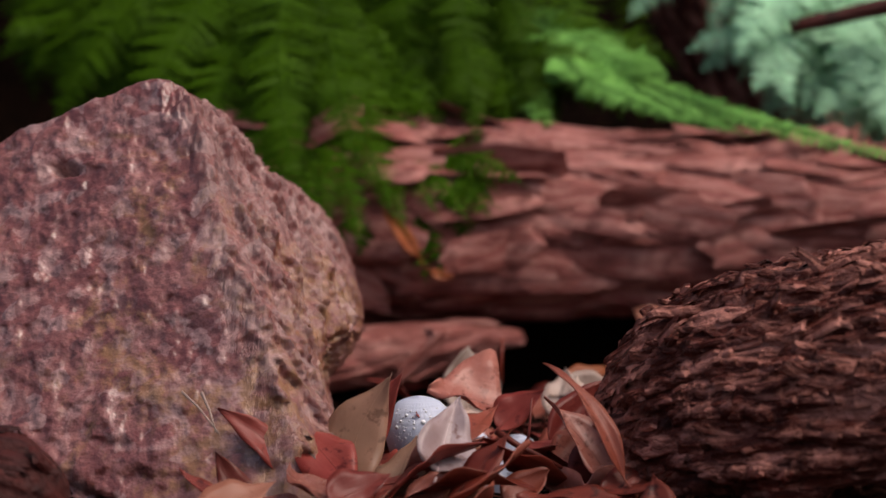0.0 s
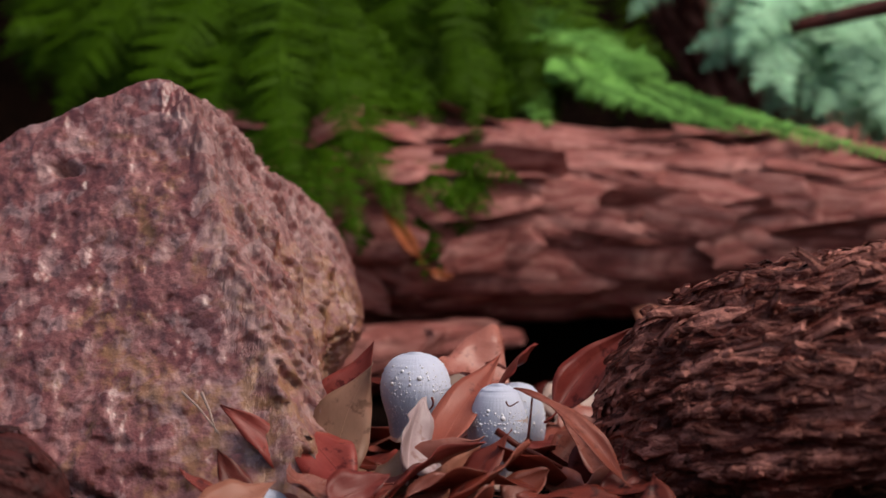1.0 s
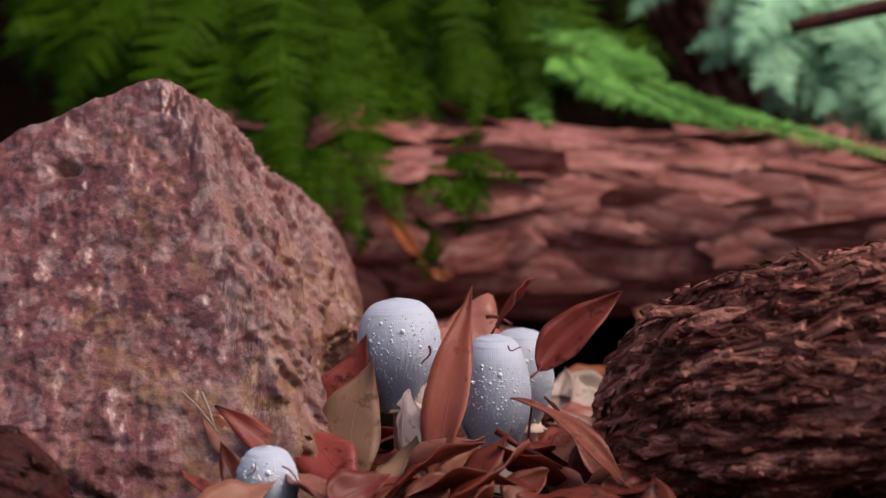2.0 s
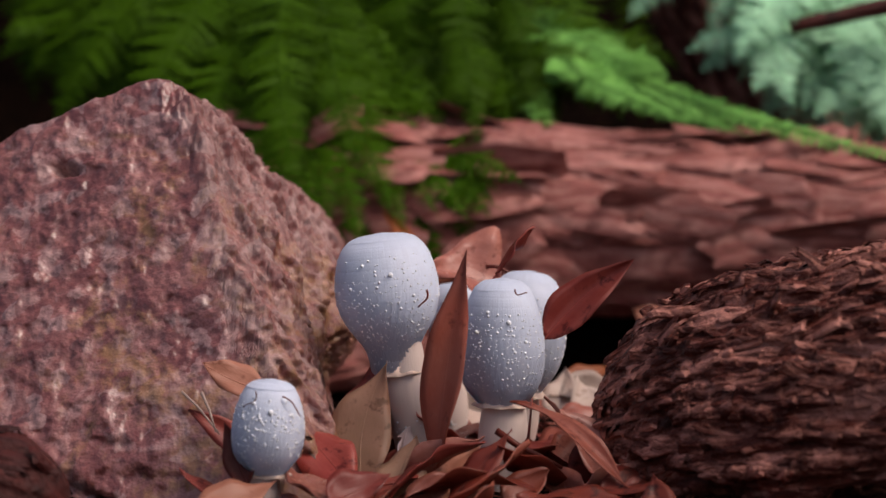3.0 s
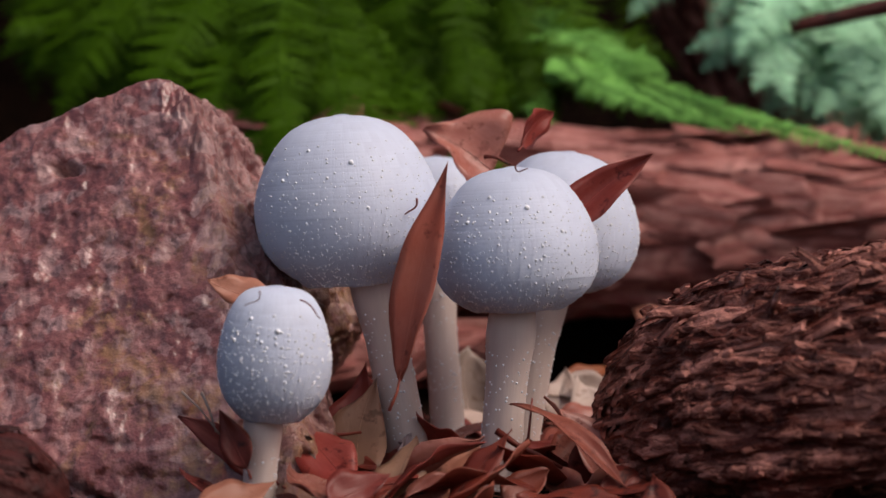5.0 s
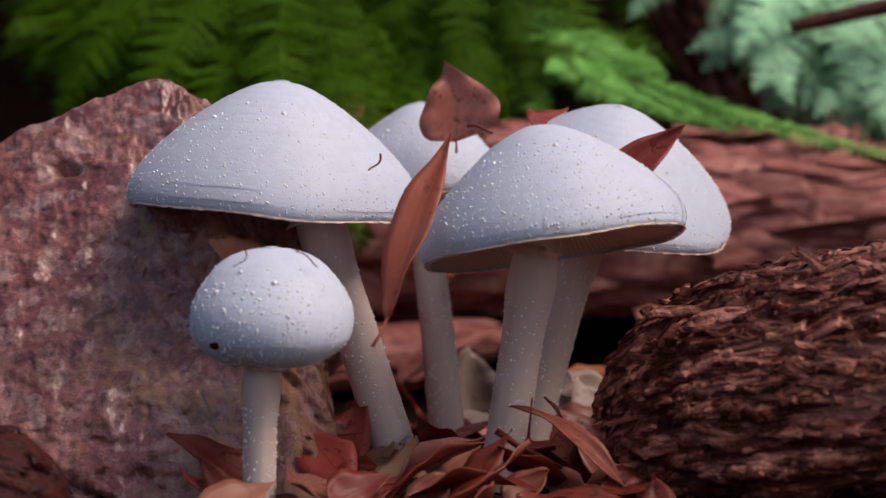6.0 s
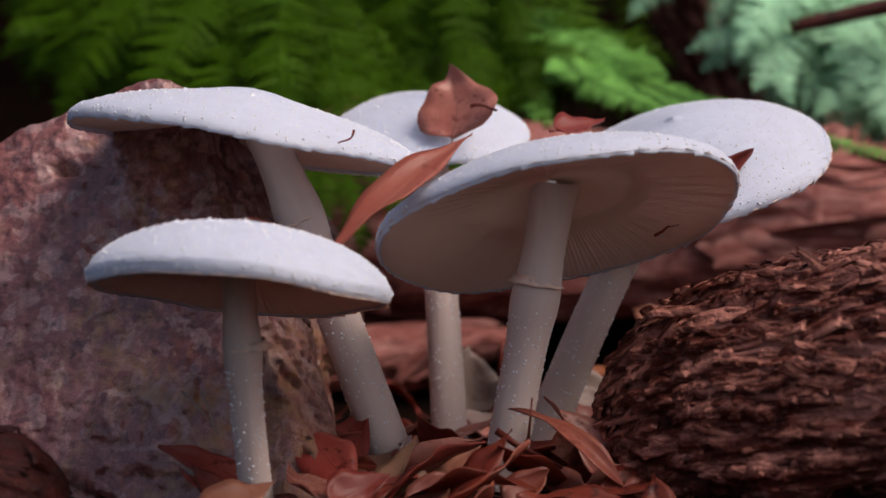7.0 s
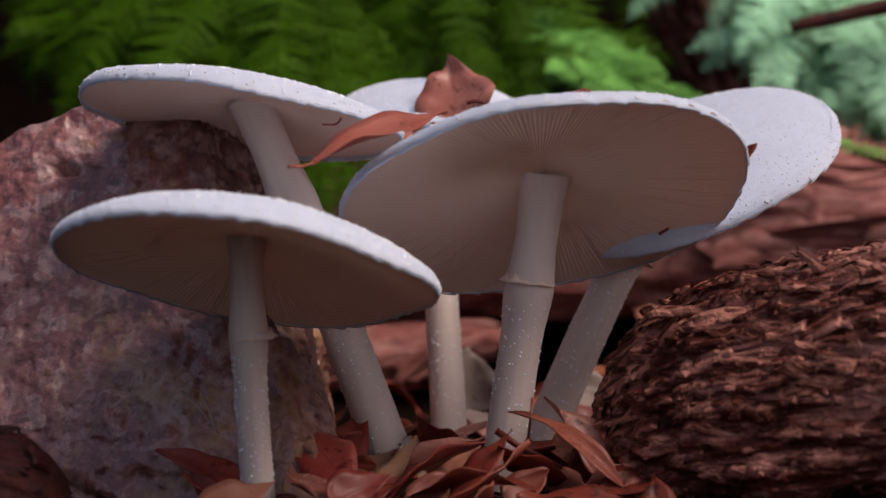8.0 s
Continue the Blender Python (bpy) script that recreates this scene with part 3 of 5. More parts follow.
def segment_mesh(k, shapes, seed, skins, large=0.0):
    """A piece of the cap's skin for ring k. x runs outwards, z is the upper side."""
    rnd = random.Random(seed)
    longest = max(s[4] for s in shapes)
    half = 0.5 * longest / RINGS * 1.14
    uc = (k + 0.5) / RINGS

    def widest(u):
        return 2 * math.pi * max(float(np.interp(min(u, 1), s[0], s[1])) for s in shapes) / GORES * 1.14

    chosen = shapes if k < 9 else shapes[11:15]
    bend_x = sum(float(np.interp(uc + 0.6 / RINGS, q[0], q[3]) - np.interp(uc - 0.6 / RINGS, q[0], q[3])) * RINGS / 1.2 / q[4] for q in chosen) / len(chosen)
    if k < 9:  # the crown stays rounded
        bend_x = max(bend_x, 1 / 0.024)
    bend_y = sum(float(np.sin(np.interp(uc, q[0], q[3])) / np.interp(uc, q[0], q[1])) for q in shapes[12:]) / len(shapes[12:])
    nx, ny = 5, 6
    last = k == RINGS - 1
    u0, u1 = uc - half / longest, min(uc + half / longest, 1.0 if last else 2.0)
    ws = [widest(max(u0 + (u1 - u0) * i / nx, 0.01)) for i in range(nx + 1)]
    verts, faces, slots = [], [], []

    def top(i, y):
        x = (u0 + (u1 - u0) * i / nx - uc) * longest
        tuck = (0.0001 if k < 9 else 0.00004) * (abs(x / half) ** 8 + abs(2 * y / float(np.interp(i, range(nx + 1), ws))) ** 8) if 0 < k else 0.0
        return x, y, -x * x * bend_x / 2 - y * y * bend_y / 2 - tuck

    for i in range(nx + 1):
        for j in range(ny + 1):
            x, y, z = top(i, ws[i] * (j / ny - 0.5))
            if last and i == nx:
                z -= 0.0004
            verts.append((x, y, z))
    for i in range(nx):
        for j in range(ny):
            a = i * (ny + 1) + j
            faces.append((a, a + ny + 1, a + ny + 2, a + 1))
            slots.append(0)
    if last:  # the rounded margin, faintly scalloped
        b0 = len(verts)
        for drop, out in ((0.0, 0.0), (0.0004, 0.0005), (0.0010, 0.0006), (0.0015, 0.0002)):
            for j in range(ny + 1):
                x, y, z = top(nx, ws[nx] * (j / ny - 0.5))
                verts.append((x + out + 0.0002 * math.sin(5.0 * j + seed), y, z - 0.0004 - drop))
        for q in range(3):
            for j in range(ny):
                a = b0 + q * (ny + 1) + j
                faces.append((a, a + ny + 1, a + ny + 2, a + 1))
                slots.append(0)
    # dew drops, densest on the outer half of the cap
    share = max(0.0, (uc - 0.30) / 0.70)
    for drop in range(int(round(9 * share ** 0.8)) + (1 if large else 0)):
        i, f = rnd.uniform(0.5, nx - 0.5), rnd.uniform(-0.42, 0.42)
        r = rnd.choice((0.00018, 0.0002, 0.00025, 0.00028, 0.00035, 0.00048))
        if large and drop == 0:
            r, i, f = large, nx / 2, 0.0
        w = float(np.interp(i, range(nx + 1), ws))
        x, y, z = top(i, w * f)
        b0 = len(verts)
        n = 10 if large and drop == 0 else 6
        for cr, cz in ((1.0, -0.2), (0.85, 0.45), (0.4, 0.8)):
            verts += [(x + r * cr * math.cos(a), y + r * cr * math.sin(a), z + r * cz) for a in np.linspace(0, 2 * math.pi, n + 1)[:-1]]
        for ring in range(2):
            for s in range(n):
                p, q = b0 + ring * n + s, b0 + ring * n + (s + 1) % n
                faces.append((p, q, q + n, p + n))
                slots.append(1)
        faces.append(tuple(range(b0 + 2 * n, b0 + 3 * n)))
        slots.append(1)
    return mesh_of("cap_segment", verts, faces, [skins, DEW], slots)


def gill_mesh(x0, x1, reach, lift0, lift1):
    """A bunch of pleated gills, from x0 to x1 along the way from the stem (0) to the margin (reach)."""
    nx, ny = 8, 12
    verts, faces = [], []
    for i in range(nx + 1):
        x = x0 + (x1 - x0) * i / nx
        w = 2 * math.pi * (x + 0.004) / GORES * 1.09
        rise = lift0 * max(0.0, 1 - 3.0 * i / nx) + lift1 * max(0.0, 1 - 3.0 * (nx - i) / nx)
        fold = min(0.00014, w * 0.03) * min(1.0, 4.5 * (reach - x) / reach + 0.2)
        for j in range(ny + 1):
            verts.append((x, w * (j / ny - 0.5), rise + (fold if j % 2 else -fold)))
    for i in range(nx):
        for j in range(ny):
            a = i * (ny + 1) + j
            faces.append((a, a + 1, a + ny + 2, a + ny + 1))
    return mesh_of("gill", verts, faces, [GILL], smooth=False)


def cap_centre_mesh(length):
    verts, faces = [(0, 0, 0.0002)], []
    n = 32
    rad = length / RINGS * 0.56
    for k in range(1, 5):
        r = rad * k / 4
        verts += [(r * math.cos(a), r * math.sin(a), 0.0002 - r * r / 0.027) for a in np.linspace(0, 2 * math.pi, n + 1)[:-1]]
    faces += [(0, 1 + s, 1 + (s + 1) % n) for s in range(n)]
    for k in range(3):
        for s in range(n):
            p, q = 1 + k * n + s, 1 + k * n + (s + 1) % n
            faces.append((p, p + n, q + n, q))
    return mesh_of("cap", verts, faces, [])


def stem_mesh(radius, length, seed, swell):
    """A stem hanging down from its own origin; widening to the foot, with a few drops of dew."""
    rnd = random.Random(seed)
    ns, nt = 40, 28
    verts, faces, slots = [], [], []

    def surf(s, a):
        r = radius * (0.93 + swell * s + 0.25 * math.exp(-s * 14) + 0.22 * math.exp(-((s - 0.27) / 0.07) ** 2))
        r *= 1 + 0.035 * noise.noise(Vector((math.cos(a) * 2, math.sin(a) * 2, s * 6 + seed)))
        bow = 0.002 * math.sin(s * 3.0 + seed)
        return Vector((r * math.cos(a) + bow, r * math.sin(a), -s * length))

    for i in range(ns + 1):
        verts += [surf(i / ns, 2 * math.pi * j / nt) for j in range(nt)]
    for i in range(ns):
        for j in range(nt):
            p, q = i * nt + j, i * nt + (j + 1) % nt
            faces.append((p, p + nt, q + nt, q))
            slots.append(0)
    for _ in range(420):
        s = 0.30 + 0.70 * rnd.random()
        a = rnd.uniform(0, 2 * math.pi)
        c = surf(s, a)
        out = Vector((math.cos(a), math.sin(a), 0))
        tang = Vector((-math.sin(a), math.cos(a), 0))
        r = rnd.choice((0.00025, 0.0003, 0.0004, 0.0005))
        b0 = len(verts)
        for cr, cz in ((1.0, -0.2), (0.8, 0.5), (0.3, 0.85)):
            verts += [c + (tang * math.cos(h) + Vector((0, 0, 1)) * math.sin(h)) * r * cr + out * r * cz for h in np.linspace(0, 2 * math.pi, 6)[:-1]]
        for ring in range(2):
            for k in range(5):
                p, q = b0 + ring * 5 + k, b0 + ring * 5 + (k + 1) % 5
                faces.append((p, q, q + 5, p + 5))
                slots.append(1)
        faces.append(tuple(range(b0 + 10, b0 + 15)))
        slots.append(1)
    return mesh_of("stem", verts, faces, [STEM, DEW], slots)


def ring_mesh(inner, outer, drop):
    """The torn skirt that the veil leaves on the stem."""
    verts, faces = [], []
    n = 40
    prof = ((inner, 0.0), (inner * 1.08, 0.0008), (outer * 0.8, -drop * 0.45), (outer, -drop), (outer * 0.97, -drop * 1.08), (inner * 1.05, -drop * 0.5))
    for k, (r, z) in enumerate(prof):
        for s in range(n):
            a = 2 * math.pi * s / n
            f = 1 + (0.06 * math.sin(5 * a) + 0.05 * math.sin(11 * a + 1)) * (1 if 2 <= k <= 4 else 0)
            verts.append((r * f * math.cos(a), r * f * math.sin(a), z - 0.1 * drop * math.sin(7 * a) * (1 if 3 <= k <= 4 else 0)))
    m = len(prof)
    for k in range(m):
        for s in range(n):
            faces.append((k * n + s, k * n + (s + 1) % n, ((k + 1) % m) * n + (s + 1) % n, ((k + 1) % m) * n + s))
    return mesh_of("ring", verts, faces, [GILL])


def axis_turn(lean_x, lean_y):
    """Turn of a cap that leans lean_x degrees to the right and lean_y degrees away from the camera."""
    up = Vector((math.tan(radians(lean_x)), math.tan(radians(lean_y)), 1)).normalized()
    return Vector((0, 0, 1)).rotation_difference(up).to_matrix().to_4x4()


def wavy_turn(fall, th, u, seed):
    """Turn of a piece of cap at the angle th: x down the fall, y along the wavy rim, z out of the cap."""
    c, s = math.cos(th), math.sin(th)
    em = Vector((math.cos(fall) * c, math.cos(fall) * s, -math.sin(fall)))
    slope = 0.35 * u * u * (0.15 * math.cos(3 * th + seed * 1.7) + 0.105 * math.cos(7 * th + seed))
    out = 0.07 * u * math.cos(2 * th + seed) + 0.10 * u * math.cos(5 * th + 2 * seed)
    et = Vector((-s + out * c, c + out * s, slope))
    et = (et - em * et.dot(em)).normalized()
    return Matrix((em, et, em.cross(et))).transposed().to_4x4()


MOVES = []


def mushroom(label, foot, rows, radius, stem_len, ring_drop, seed, swell=0.25, table=OPENING):
    """rows: seconds, x, y, z of the cap's top, lean to the right, lean away, half width, height, stage of opening."""
    foot = Vector(foot)
    thing = new("mushroom")
    thing.location = foot
    tagged(thing, label, "mushroom", "cluster of white mushrooms")
    states = [between(rows, t) for t in TIMES]
    shapes = [profile(*state[5:], table) for state in states]
    longest = max(s[4] for s in shapes)
    stem = part("stem", stem_mesh(radius, stem_len, seed, swell), thing, "pale stem beaded with dew")
    cap = part("cap", cap_centre_mesh(longest), thing, "smooth white cap with cream gills")
    skins = cap_material(cap)
    cap.data.materials.append(skins)
    skirt = part("ring", ring_mesh(radius * 0.98, radius * 1.36, radius * 0.32), thing, "torn cream ring on the stem")
    stem_rows, cap_rows, ring_rows, wide = [], [], [], []
    for t, (x, y, z, lx, ly, half, tall, stage), s in zip(TIMES, states, shapes):
        top = Vector((x, y, z)) - foot
        turn = axis_turn(lx, ly)
        sunk = max(0.006, 0.35 * tall)
        under = top + turn @ Vector((0, 0, -sunk))
        low = Vector((0, 0, -0.02))
        if under.z < low.z + 0.06:
            low = under + Vector((-under.x * 0.3, -under.y * 0.3, -0.08))
        up = (under - low).normalized()
        st = Vector((0, 0, 1)).rotation_difference(up).to_matrix().to_4x4()
        stem_rows.append((t, Matrix.Translation(under) @ st))
        cap_rows.append((t, Matrix.Translation(top) @ turn))
        w = min(1.0, max(0.0, (s[1][-1] / s[1].max() - 0.55) / 0.35))
        wide.append(w * w * (3 - 2 * w))
        down = tall * 0.98 if stage < 2.0 else tall + (stage - 2.0) * 0.02
        ring_rows.append((t, Matrix.Translation(under - up * max(min(ring_drop, down) - sunk, 0.004)) @ st))
    MOVES.extend([(stem, stem_rows), (cap, cap_rows), (skirt, ring_rows)])

    def waved(u, th):
        wob = 1 + 0.03 * u * math.sin(2 * th + seed) + 0.012 * u * math.sin(5 * th + 2 * seed)
        return wob, (0.05 * math.sin(3 * th + seed * 1.7) + 0.015 * math.sin(7 * th + seed)) * u * u

    front = int(0.75 * GORES)
    large = {(6, front + 1): 0.0010, (5, front - 3): 0.0007, (8, front + 4): 0.0007, (7, front - 5): 0.0008, (7, front - 1): 0.0006, (9, front + 2): 0.0006}
    for k in range(RINGS):
        kinds = [segment_mesh(k, shapes, seed * 100 + k * 7 + v, skins) for v in range(7)]
        u = (k + 0.5) / RINGS
        for g in range(GORES):
            th = 2 * math.pi * g / GORES
            c, s = math.cos(th), math.sin(th)
            wob, wave = waved(u, th)
            kind = segment_mesh(k, shapes, seed * 100 + k * 7 + g, skins, large[k, g]) if (k, g) in large else kinds[(g * 5 + g // 7 + k) % 7]
            seg = part("cap_segment", kind, cap)
            srows = []
            for t, (uu, r, z, a, _) in zip(TIMES, shapes):
                rr = float(np.interp(u, uu, r)) * wob
                m = wavy_turn(float(np.interp(u, uu, a)) - wave * 0.7, th, u, seed)
                m.translation = Vector((rr * c, rr * s, float(np.interp(u, uu, z)) + wave * rr * 0.35))
                srows.append((t, m))
            MOVES.append((seg, srows))
    # gills: an inner and an outer bunch for each gore; they slide along one another as the cap spreads
    reach = max(s[1][-1] for s in shapes) * 1.03 - radius * 0.3
    inner = gill_mesh(0.0, reach * 0.48, reach, 0.0, 0.0)
    outer = gill_mesh(reach * 0.45, reach, reach, 0.0, 0.0)
    for g in range(GORES):
        th = 2 * math.pi * (g + 0.5) / GORES
        c, s = math.cos(th), math.sin(th)
        blades = (part("gill", inner, cap), part("gill", outer, cap))
        irows, orows = [], []
        for t, w, (uu, r, z, a, _) in zip(TIMES, wide, shapes):
            u = 0.985
            wob, wave = waved(u, th)
            rr = float(np.interp(u, uu, r)) * wob
            zz = float(np.interp(u, uu, z)) + wave * rr * 0.35 - 0.0012
            hr, hz = radius * 0.3, -0.004 - w * (max(0.0075, 0.35 * -float(z[-1])) - 0.004)
            fold = -0.004 - reach * 0.56
            tr, tz = hr + (rr - hr) * w, fold + (zz - fold) * w
            f = math.atan2(hz - tz, tr - hr)
            em = Vector((math.cos(f) * c, math.cos(f) * s, -math.sin(f)))
            m = wavy_turn(f, th, u * w, seed)
            m.translation = Vector((hr * c, hr * s, hz))
            irows.append((t, m))
            o = m.copy()
            o.translation = Vector((tr * c, tr * s, tz)) - em * reach
            orows.append((t, o))
        MOVES.extend([(blades[0], irows), (blades[1], orows)])
    return thing


# ---- the place ----
ground()
bank()
rock()
log_thing("fallen log with flaking red-brown bark behind the mushrooms", (-0.134, 0.97, 0.0801), (0.3542, 1.0, 0.0725), 0.063, 0.044, BARK_BACK, 120,
          (0.05, 0.12, 0.016, 0.034, 0.0008, 0.002), (90, 250), 0.12, 3, spread=0.0, layers=22, ledge=0.15, grid=(200, 300))
log_thing("broken log with rough dark flaking bark among the leaves", (0.0607, 0.6, 0.006), (0.185, 0.53, 0.0313), 0.058, 0.056, BARK_FRONT, 300,
          (0.008, 0.022, 0.003, 0.007, 0.0007, 0.0015), (70, 260), 0.15, 5, round_end=0.085, spread=0.2, layers=40, ledge=0.10, grid=(260, 460), undercut=0.5, crumbs=1500, broken=1.3)
log_thing("chunk of fallen bark under the log", (-0.0692, 0.9, 0.0032), (0.0274, 0.93, 0.0126), 0.017, 0.012, BARK_BACK, 16,
          (0.02, 0.05, 0.008, 0.016, 0.001, 0.002), (90, 250), 0.2, 9, spread=0.0, layers=14, ledge=0.15, grid=(80, 90))
log_thing("piece of dark rotten wood lying by the boulder", (-0.1159, 0.505, 0.0024), (-0.1797, 0.5, 0.0121), 0.017, 0.024, ROTTEN, 20,
          (0.012, 0.03, 0.004, 0.01, 0.0006, 0.0014), (0, 180), 0.25, 12, round_end=0.02, spread=0.0, layers=16, ledge=0.15, grid=(80, 120))

fern("green fern with hanging fronds over the log", (-0.0852, 1.12, 0.2531), [
    ((-0.0724, 0.95, 0.1921), (-0.0423, 0.86, 0.1079), 0.02922, FERN),
    ((-0.111, 0.95, 0.2178), (-0.0729, 0.84, 0.0935), 0.03384, FERN),
    ((-0.1643, 1.0, 0.2372), (-0.1731, 0.95, 0.1212), 0.04101, FERN),
    ((-0.1982, 1.0, 0.244), (-0.2367, 1.0, 0.1288), 0.04101, FERN),
    ((-0.0491, 1.0, 0.156), (0.0326, 0.9, 0.085), 0.02307, FERN),
    ((-0.0626, 1.0, 0.1696), (-0.0474, 0.9, 0.0681), 0.02768, FERN),
    ((-0.0898, 1.0, 0.1899), (-0.1088, 0.9, 0.0958), 0.03384, FERN),
    ((-0.0928, 0.96, 0.18), (-0.0835, 0.86, 0.0697), 0.02922, FERN),
    ((-0.0732, 0.96, 0.167), (-0.0622, 0.87, 0.0663), 0.02768, FERN),
    ((-0.0601, 0.96, 0.1735), (-0.0253, 0.88, 0.0779), 0.02615, FERN),
    ((-0.0547, 0.98, 0.1617), (-0.0012, 0.89, 0.0807), 0.02307, FERN),
    ((-0.1347, 0.98, 0.1882), (-0.1363, 0.92, 0.1081), 0.03384, FERN),
    ((-0.1048, 0.95, 0.1632), (-0.0964, 0.87, 0.0782), 0.02768, FERN),
    ((-0.079, 0.95, 0.1567), (-0.0718, 0.86, 0.0609), 0.02615, FERN),
    ((-0.066, 0.95, 0.1535), (-0.0429, 0.87, 0.0634), 0.02615, FERN),
    ((-0.0471, 0.96, 0.1507), (-0.0193, 0.88, 0.0719), 0.02307, FERN),
    ((-0.0406, 0.96, 0.1409), (0.0169, 0.885, 0.0778), 0.01999, FERN),
    ((-0.1357, 1.1, 0.2801), (-0.1544, 1.02, 0.1363), 0.04101, FERN),
    ((-0.1085, 1.05, 0.2084), (-0.0764, 1.0, 0.122), 0.04101, FERN)])
fern("dense green fern in the shade behind the log", (-0.258, 1.2, 0.2879), [
    ((-0.2553, 1.1, 0.2579), (-0.2378, 1.1, 0.1387), 0.04887, FERN),
    ((-0.2105, 1.1, 0.2579), (-0.2093, 1.05, 0.1086), 0.04887, FERN),
    ((-0.2827, 1.15, 0.2493), (-0.2838, 1.15, 0.152), 0.04135, FERN),
    ((-0.189, 1.15, 0.2493), (-0.1734, 1.12, 0.1317), 0.04887, FERN)])
fern("green fern with drooping tips above the bark", (0.0184, 1.18, 0.2769), [
    ((0.0054, 1.0, 0.2305), (0.0207, 0.92, 0.1128), 0.02615, FERN),
    ((-0.0299, 1.05, 0.2721), (-0.0229, 1.05, 0.155), 0.04443, FERN),
    ((0.0433, 1.1, 0.2653), (0.0619, 0.95, 0.1163), 0.02307, FERN),
    ((0.0731, 1.1, 0.2653), (0.0987, 1.05, 0.1693), 0.03759, FERN),
    ((-0.0547, 1.12, 0.2682), (-0.0614, 1.1, 0.1649), 0.04101, FERN),
    ((-0.0091, 1.12, 0.2304), (0.0022, 1.08, 0.1454), 0.04101, FERN),
    ((0.0289, 1.12, 0.2229), (0.0491, 1.06, 0.1483), 0.03759, FERN)])
fern("bright green fern frond lying along the fallen log", (0.0453, 1.15, 0.2182), [
    ((0.1457, 0.980, 0.1367), (0.2814, 0.910, 0.1093), 0.0125, FERN_BRIGHT),
    ((0.1155, 0.980, 0.1484), (0.1713, 0.920, 0.1269), 0.0120, FERN_BRIGHT),
    ((0.1390, 0.980, 0.1400), (0.2199, 0.940, 0.1274), 0.0120, FERN_BRIGHT),
    ((0.0771, 1.05, 0.2013), (0.1281, 1.0, 0.1594), 0.02768, FERN_BRIGHT),
    ((0.0599, 1.0, 0.1696), (0.1446, 0.93, 0.1319), 0.01846, FERN_BRIGHT),
    ((0.0415, 1.05, 0.18), (0.0668, 0.95, 0.1196), 0.01999, FERN_BRIGHT)])
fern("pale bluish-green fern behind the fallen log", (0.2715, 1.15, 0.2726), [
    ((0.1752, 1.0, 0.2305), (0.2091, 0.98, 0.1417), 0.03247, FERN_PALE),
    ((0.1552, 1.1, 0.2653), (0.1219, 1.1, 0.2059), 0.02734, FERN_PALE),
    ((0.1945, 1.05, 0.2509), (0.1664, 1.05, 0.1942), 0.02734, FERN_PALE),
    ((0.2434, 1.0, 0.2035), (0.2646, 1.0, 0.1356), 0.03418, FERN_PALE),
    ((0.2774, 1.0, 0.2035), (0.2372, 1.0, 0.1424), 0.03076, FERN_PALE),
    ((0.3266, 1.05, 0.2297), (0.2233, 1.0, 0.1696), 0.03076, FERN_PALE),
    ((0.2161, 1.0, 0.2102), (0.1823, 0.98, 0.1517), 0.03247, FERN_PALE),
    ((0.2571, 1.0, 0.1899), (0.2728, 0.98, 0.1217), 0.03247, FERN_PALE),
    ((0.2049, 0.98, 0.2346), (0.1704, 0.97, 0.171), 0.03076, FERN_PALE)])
rnd_fern = random.Random(77)
CROWNS = [((-0.0823, 1.08, 0.1967), FERN, "green"), ((-0.05, 1.02, 0.1605), FERN, "green"), ((-0.1614, 1.12, 0.2115), FERN, "green"), ((0.0061, 1.12, 0.2077), FERN, "green"),
          ((-0.2303, 1.16, 0.2114), FERN, "green"), ((-0.0618, 0.985, 0.1251), FERN, "green"), ((-0.0211, 0.965, 0.1083), FERN, "green"), ((-0.0901, 1.0, 0.1186), FERN, "green"),
          ((0.0561, 1.13, 0.201), FERN, "green"), ((0.0861, 1.12, 0.1963), FERN, "green"), ((0.031, 1.06, 0.1843), FERN, "green"), ((-0.032, 1.12, 0.2001), FERN, "green"),
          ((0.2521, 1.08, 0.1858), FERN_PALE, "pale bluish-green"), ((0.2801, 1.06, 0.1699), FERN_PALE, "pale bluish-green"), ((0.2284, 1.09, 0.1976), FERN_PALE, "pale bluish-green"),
          ((-0.0311, 0.970, 0.1209), FERN, "green"), ((0.0968, 1.03, 0.1715), FERN_BRIGHT, "bright green")]
for crown, mat, hue in CROWNS:
    crown = Vector(crown)
    small = 0.55 if mat is FERN_BRIGHT else 1.0
    rows = []
    for k in range(13):
        a = radians(15 + 150 * (k + rnd_fern.uniform(-0.4, 0.4)) / 12)
        far = rnd_fern.uniform(0.05, 0.08) * small
        tip = crown + Vector((math.cos(a) * far, -rnd_fern.uniform(0.02, 0.07) * small, -math.sin(a) * far * small))
        mid = crown + Vector((math.cos(a) * far * 0.5, -0.05 * small, 0.012 - math.sin(a) * far * 0.3))
        rows.append((mid, tip, rnd_fern.uniform(0.014, 0.02) * (0.6 + 0.4 * small), mat))
    fern("bushy %s fern with many short fronds" % hue, crown, rows)
